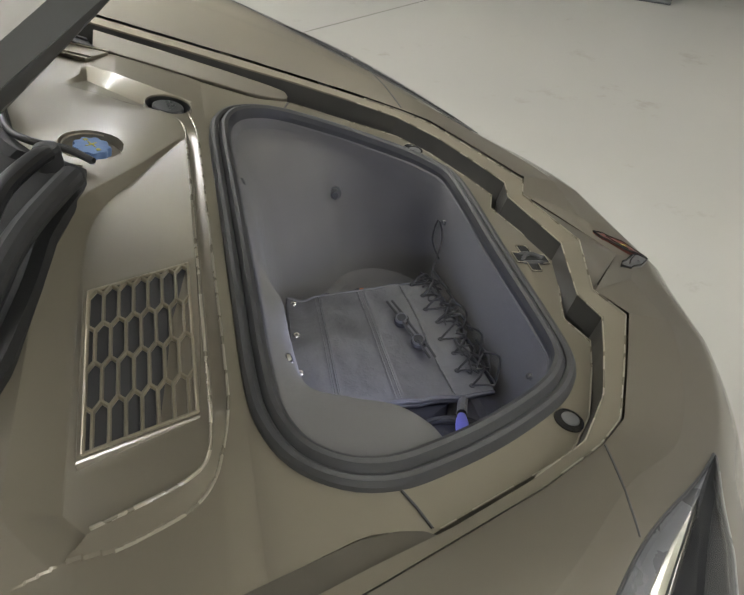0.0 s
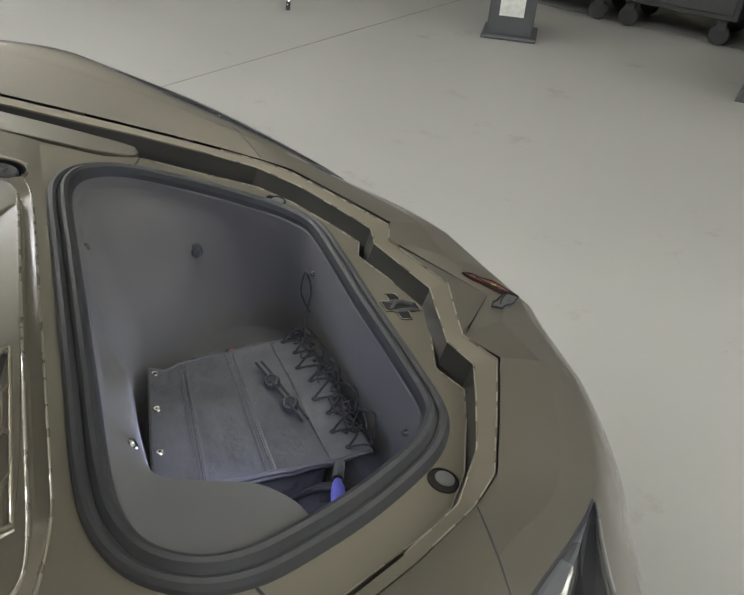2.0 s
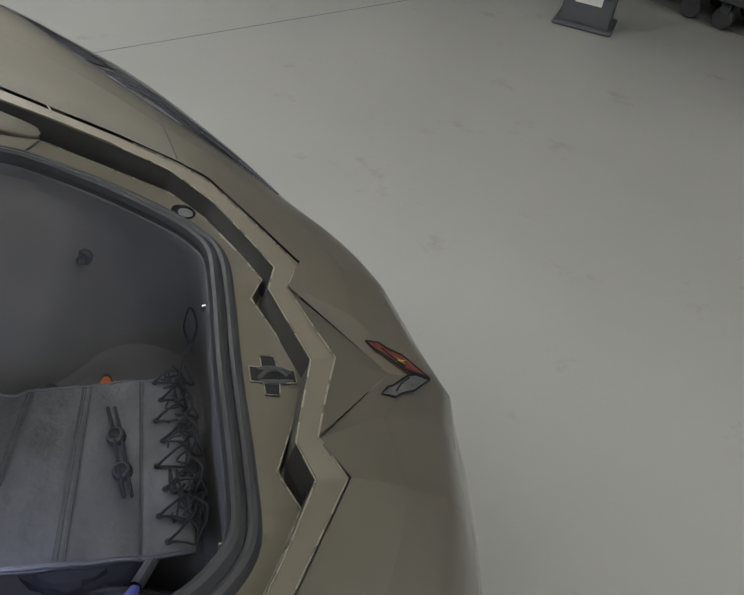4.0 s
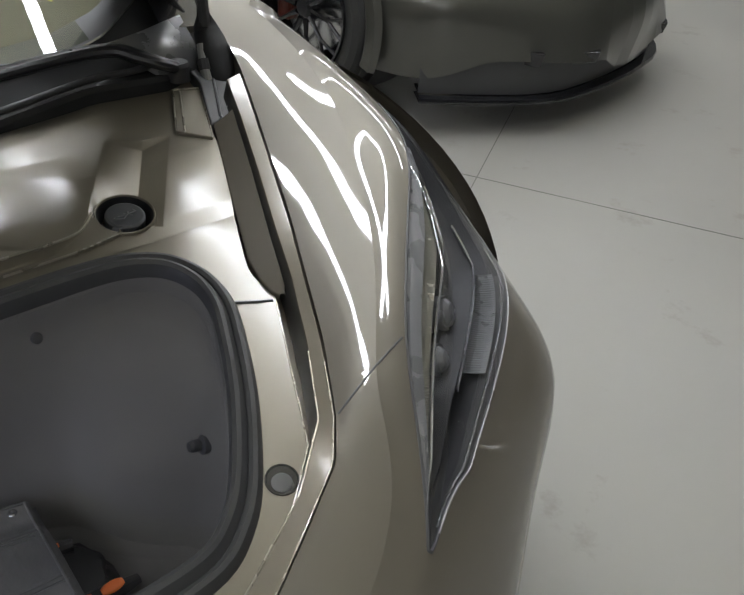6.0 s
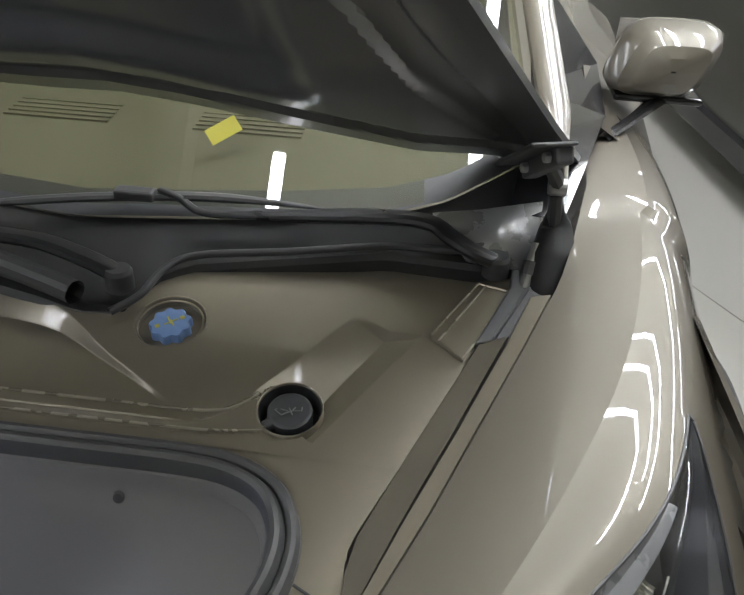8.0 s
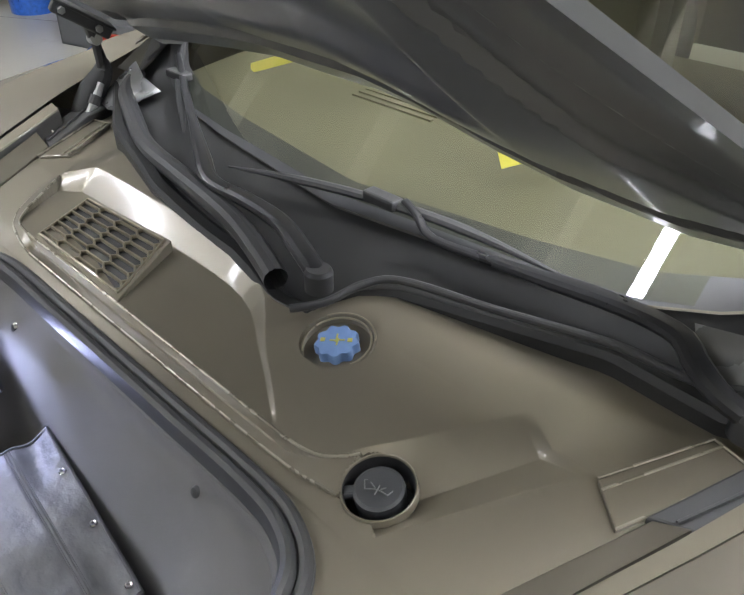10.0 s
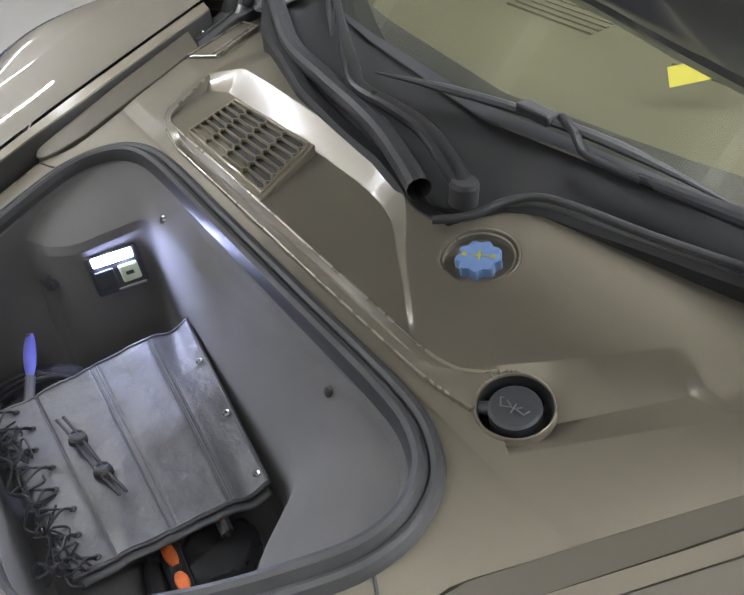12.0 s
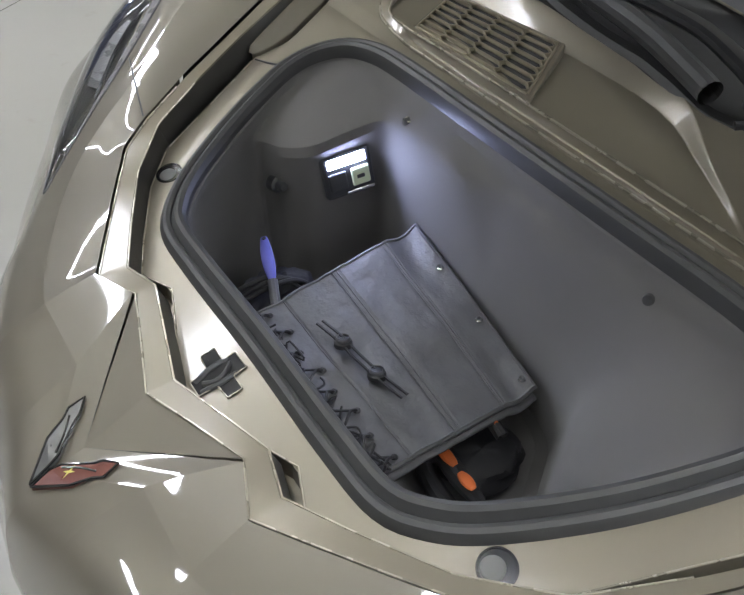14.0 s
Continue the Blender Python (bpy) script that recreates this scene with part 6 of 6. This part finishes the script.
cabinet("tool_cabinet", (2.60, 4.33), 1.42, -57.5, "long dark grey steel tool cabinet on casters")
cabinet("tool_cabinet", (3.375, 3.115), 0.74, -57.5, "dark grey steel tool cabinet on casters")
cabinet("tool_cabinet", (3.79, 2.46), 0.74, -57.5, "dark grey steel tool cabinet on casters")
ramp_ = thing("dark_panel_box", "dark grey box with a sloping side on the floor", "box", at=(3.16, 1.80, 0))
ramp_.rotation_euler = (0, 0, radians(-52))
mesh_of("shell", [(0, 0, 0), (0.9, 0, 0), (0.9, 0, 0.75), (0.22, 0, 0.75), (0, 0.5, 0), (0.9, 0.5, 0), (0.9, 0.5, 0.75), (0.22, 0.5, 0.75)], [(0, 1, 2, 3), (4, 7, 6, 5), (0, 3, 7, 4), (1, 5, 6, 2), (3, 2, 6, 7), (0, 4, 5, 1)], GREYP, ramp_, smooth=False)
tp_ = thing("tripod", "thin silver tripod stand with black rubber feet", "tripod")
for fx, fy in ((1.45, 3.76), (2.27, 4.22), (1.55, 4.55)):
    sweep("leg", [(fx, fy, 0.03), (1.76, 4.18, 1.3)], 0.010, CHROME, tp_, n=8)
    sweep("foot", [(fx, fy, 0.0), (fx + 0.006, fy + 0.006, 0.05)], 0.014, TYRE, tp_, "black rubber foot", n=8)
sweep("column", [(1.76, 4.18, 0.9), (1.76, 4.18, 1.6)], 0.014, CHROME, tp_, n=10)

# things on the far side of the hall
GOLD = wear(principled("gold_plastic", (0.55, 0.38, 0.10), 0.25, 0.8), 30, 0.2, 200, 0.05)
BLUEM = wear(principled("blue_foil", (0.03, 0.13, 0.55), 0.3, 0.4, 0.5), 40, 0.5, 100, 0.05)
REDM = wear(principled("red_foil", (0.45, 0.05, 0.03), 0.3, 0.4, 0.5), 40, 0.5, 100, 0.05)
WHITEM = wear(principled("white_marble", (0.6, 0.6, 0.57), 0.4), 20, 0.1, 200, 0.05)
NAVY = wear(principled("blue_grey_board", (0.10, 0.11, 0.17), 0.6), 4, 0.15, 200, 0.1)
CARD = wear(principled("brown_cardboard", (0.36, 0.27, 0.15), 0.8), 8, 0.15, 200, 0.1)
shelf = thing("low_shelf", "low blue-grey display shelf with a raised back", "shelf", at=(-0.88, -4.68, 0))
shelf.rotation_euler = (0, 0, radians(35))
box("base_board", 0.0, 1.6, -0.42, 0.0, 0.0, 0.06, NAVY, shelf, bevel=0.004)
box("back_board", 0.0, 1.6, -0.45, -0.425, 0.0, 0.7, NAVY, shelf, bevel=0.004)
box("side_board", -0.025, -0.002, -0.45, 0.0, 0.0, 0.55, NAVY, shelf, bevel=0.004)


def trophy(p, mat, n_col, h, label):
    t = thing("trophy", label, "trophy", "trophies", p)
    box("base", -0.09, 0.09, -0.07, 0.07, 0.0, 0.05, WHITEM, t, bevel=0.006)
    for i in range(n_col):
        g = 2 * math.pi * i / n_col + 0.4
        lathe("column", [(0.0, 0.0), (0.017, 0.0), (0.017, h), (0.0, h)], mat, t, "shiny coloured column", at=pose(0.05 * math.cos(g), 0.04 * math.sin(g), 0.05), n=14)
    box("top_plate", -0.08, 0.08, -0.06, 0.06, 0.05 + h, 0.075 + h, WHITEM, t, bevel=0.005)
    lathe("cup", [(0.0, 0.0), (0.03, 0.0), (0.012, 0.02), (0.014, 0.05), (0.04, 0.08), (0.05, 0.14), (0.046, 0.14), (0.0, 0.09)], GOLD, t, "gold cup", at=pose(0, 0, 0.075 + h), n=20)
    return t


# trophies
SM = pose(-0.88, -4.68, 0, 0, 0, 35)
trophy(SM @ Vector((0.22, -0.14, 0.06)), REDM, 2, 0.20, "small trophy with red columns and a gold cup")
trophy(SM @ Vector((0.52, -0.20, 0.06)), BLUEM, 3, 0.30, "tall trophy with blue columns and a gold cup")
trophy(SM @ Vector((0.85, -0.22, 0.06)), BLUEM, 3, 0.30, "tall trophy with blue columns and a gold cup")
cb = thing("cardboard_box", "brown cardboard box with a dark printed panel", "box", at=(-1.42, -5.25, 0))
cb.rotation_euler = (0, 0, radians(20))
box("carton", -0.25, 0.25, -0.2, 0.2, 0.0, 0.42, CARD, cb, bevel=0.006)
box("print_panel", -0.15, 0.15, 0.2, 0.203, 0.1, 0.3, NAVY, cb, "dark printed panel")
bk = thing("plastic_bucket", "blue plastic bucket standing on the floor", "bucket", at=(-1.85, -4.85, 0))
lathe("pail", [(0.0, 0.0), (0.15, 0.0), (0.17, 0.30), (0.18, 0.31), (0.18, 0.34), (0.165, 0.34), (0.145, 0.02)], BLUEM, bk, n=32)
box("label_bar", -0.08, 0.08, 0.163, 0.172, 0.14, 0.20, WHITEM, bk, "pale label bar")
cr = thing("metal_crate", "grey metal crate with machine parts in it", "crate", at=(-2.0, -3.75, 0))
cr.rotation_euler = (0, 0, radians(15))
for bx_ in ((-0.35, -0.33, -0.25, 0.25, 0, 0.45), (0.33, 0.35, -0.25, 0.25, 0, 0.45), (-0.35, 0.35, -0.25, -0.23, 0, 0.35), (-0.35, 0.35, 0.23, 0.25, 0, 0.28), (-0.35, 0.35, -0.25, 0.25, 0, 0.02)):
    box("panel", *bx_, GREYP, cr, bevel=0.004)
for i in range(12):
    c_ = (rng.uniform(-0.28, 0.28), rng.uniform(-0.2, 0.2), rng.uniform(0.25, 0.42))
    lathe("machine_part", [(0.0, -0.05), (0.03 + 0.03 * rng.random(), -0.05), (0.05, 0.0), (0.02, 0.05), (0.0, 0.06)], CHROME if i % 2 else GREYP, cr, at=pose(*c_, rng.uniform(0, 180), rng.uniform(0, 180), 0), n=12)
tb = thing("red_tool_box", "red tool box with grey tray and small tools", "tool box", at=(-1.75, -3.15, 0))
tb.rotation_euler = (0, 0, radians(25))
box("case", -0.25, 0.25, -0.14, 0.14, 0.0, 0.22, REDM, tb, bevel=0.01)
box("tray", -0.24, 0.24, -0.13, 0.13, 0.222, 0.27, GREYP, tb, bevel=0.006)
lathe("blue_can", [(0.0, 0.0), (0.04, 0.0), (0.04, 0.13), (0.02, 0.16), (0.0, 0.16)], BLUEM, tb, at=pose(-0.1, 0.0, 0.272), n=20)
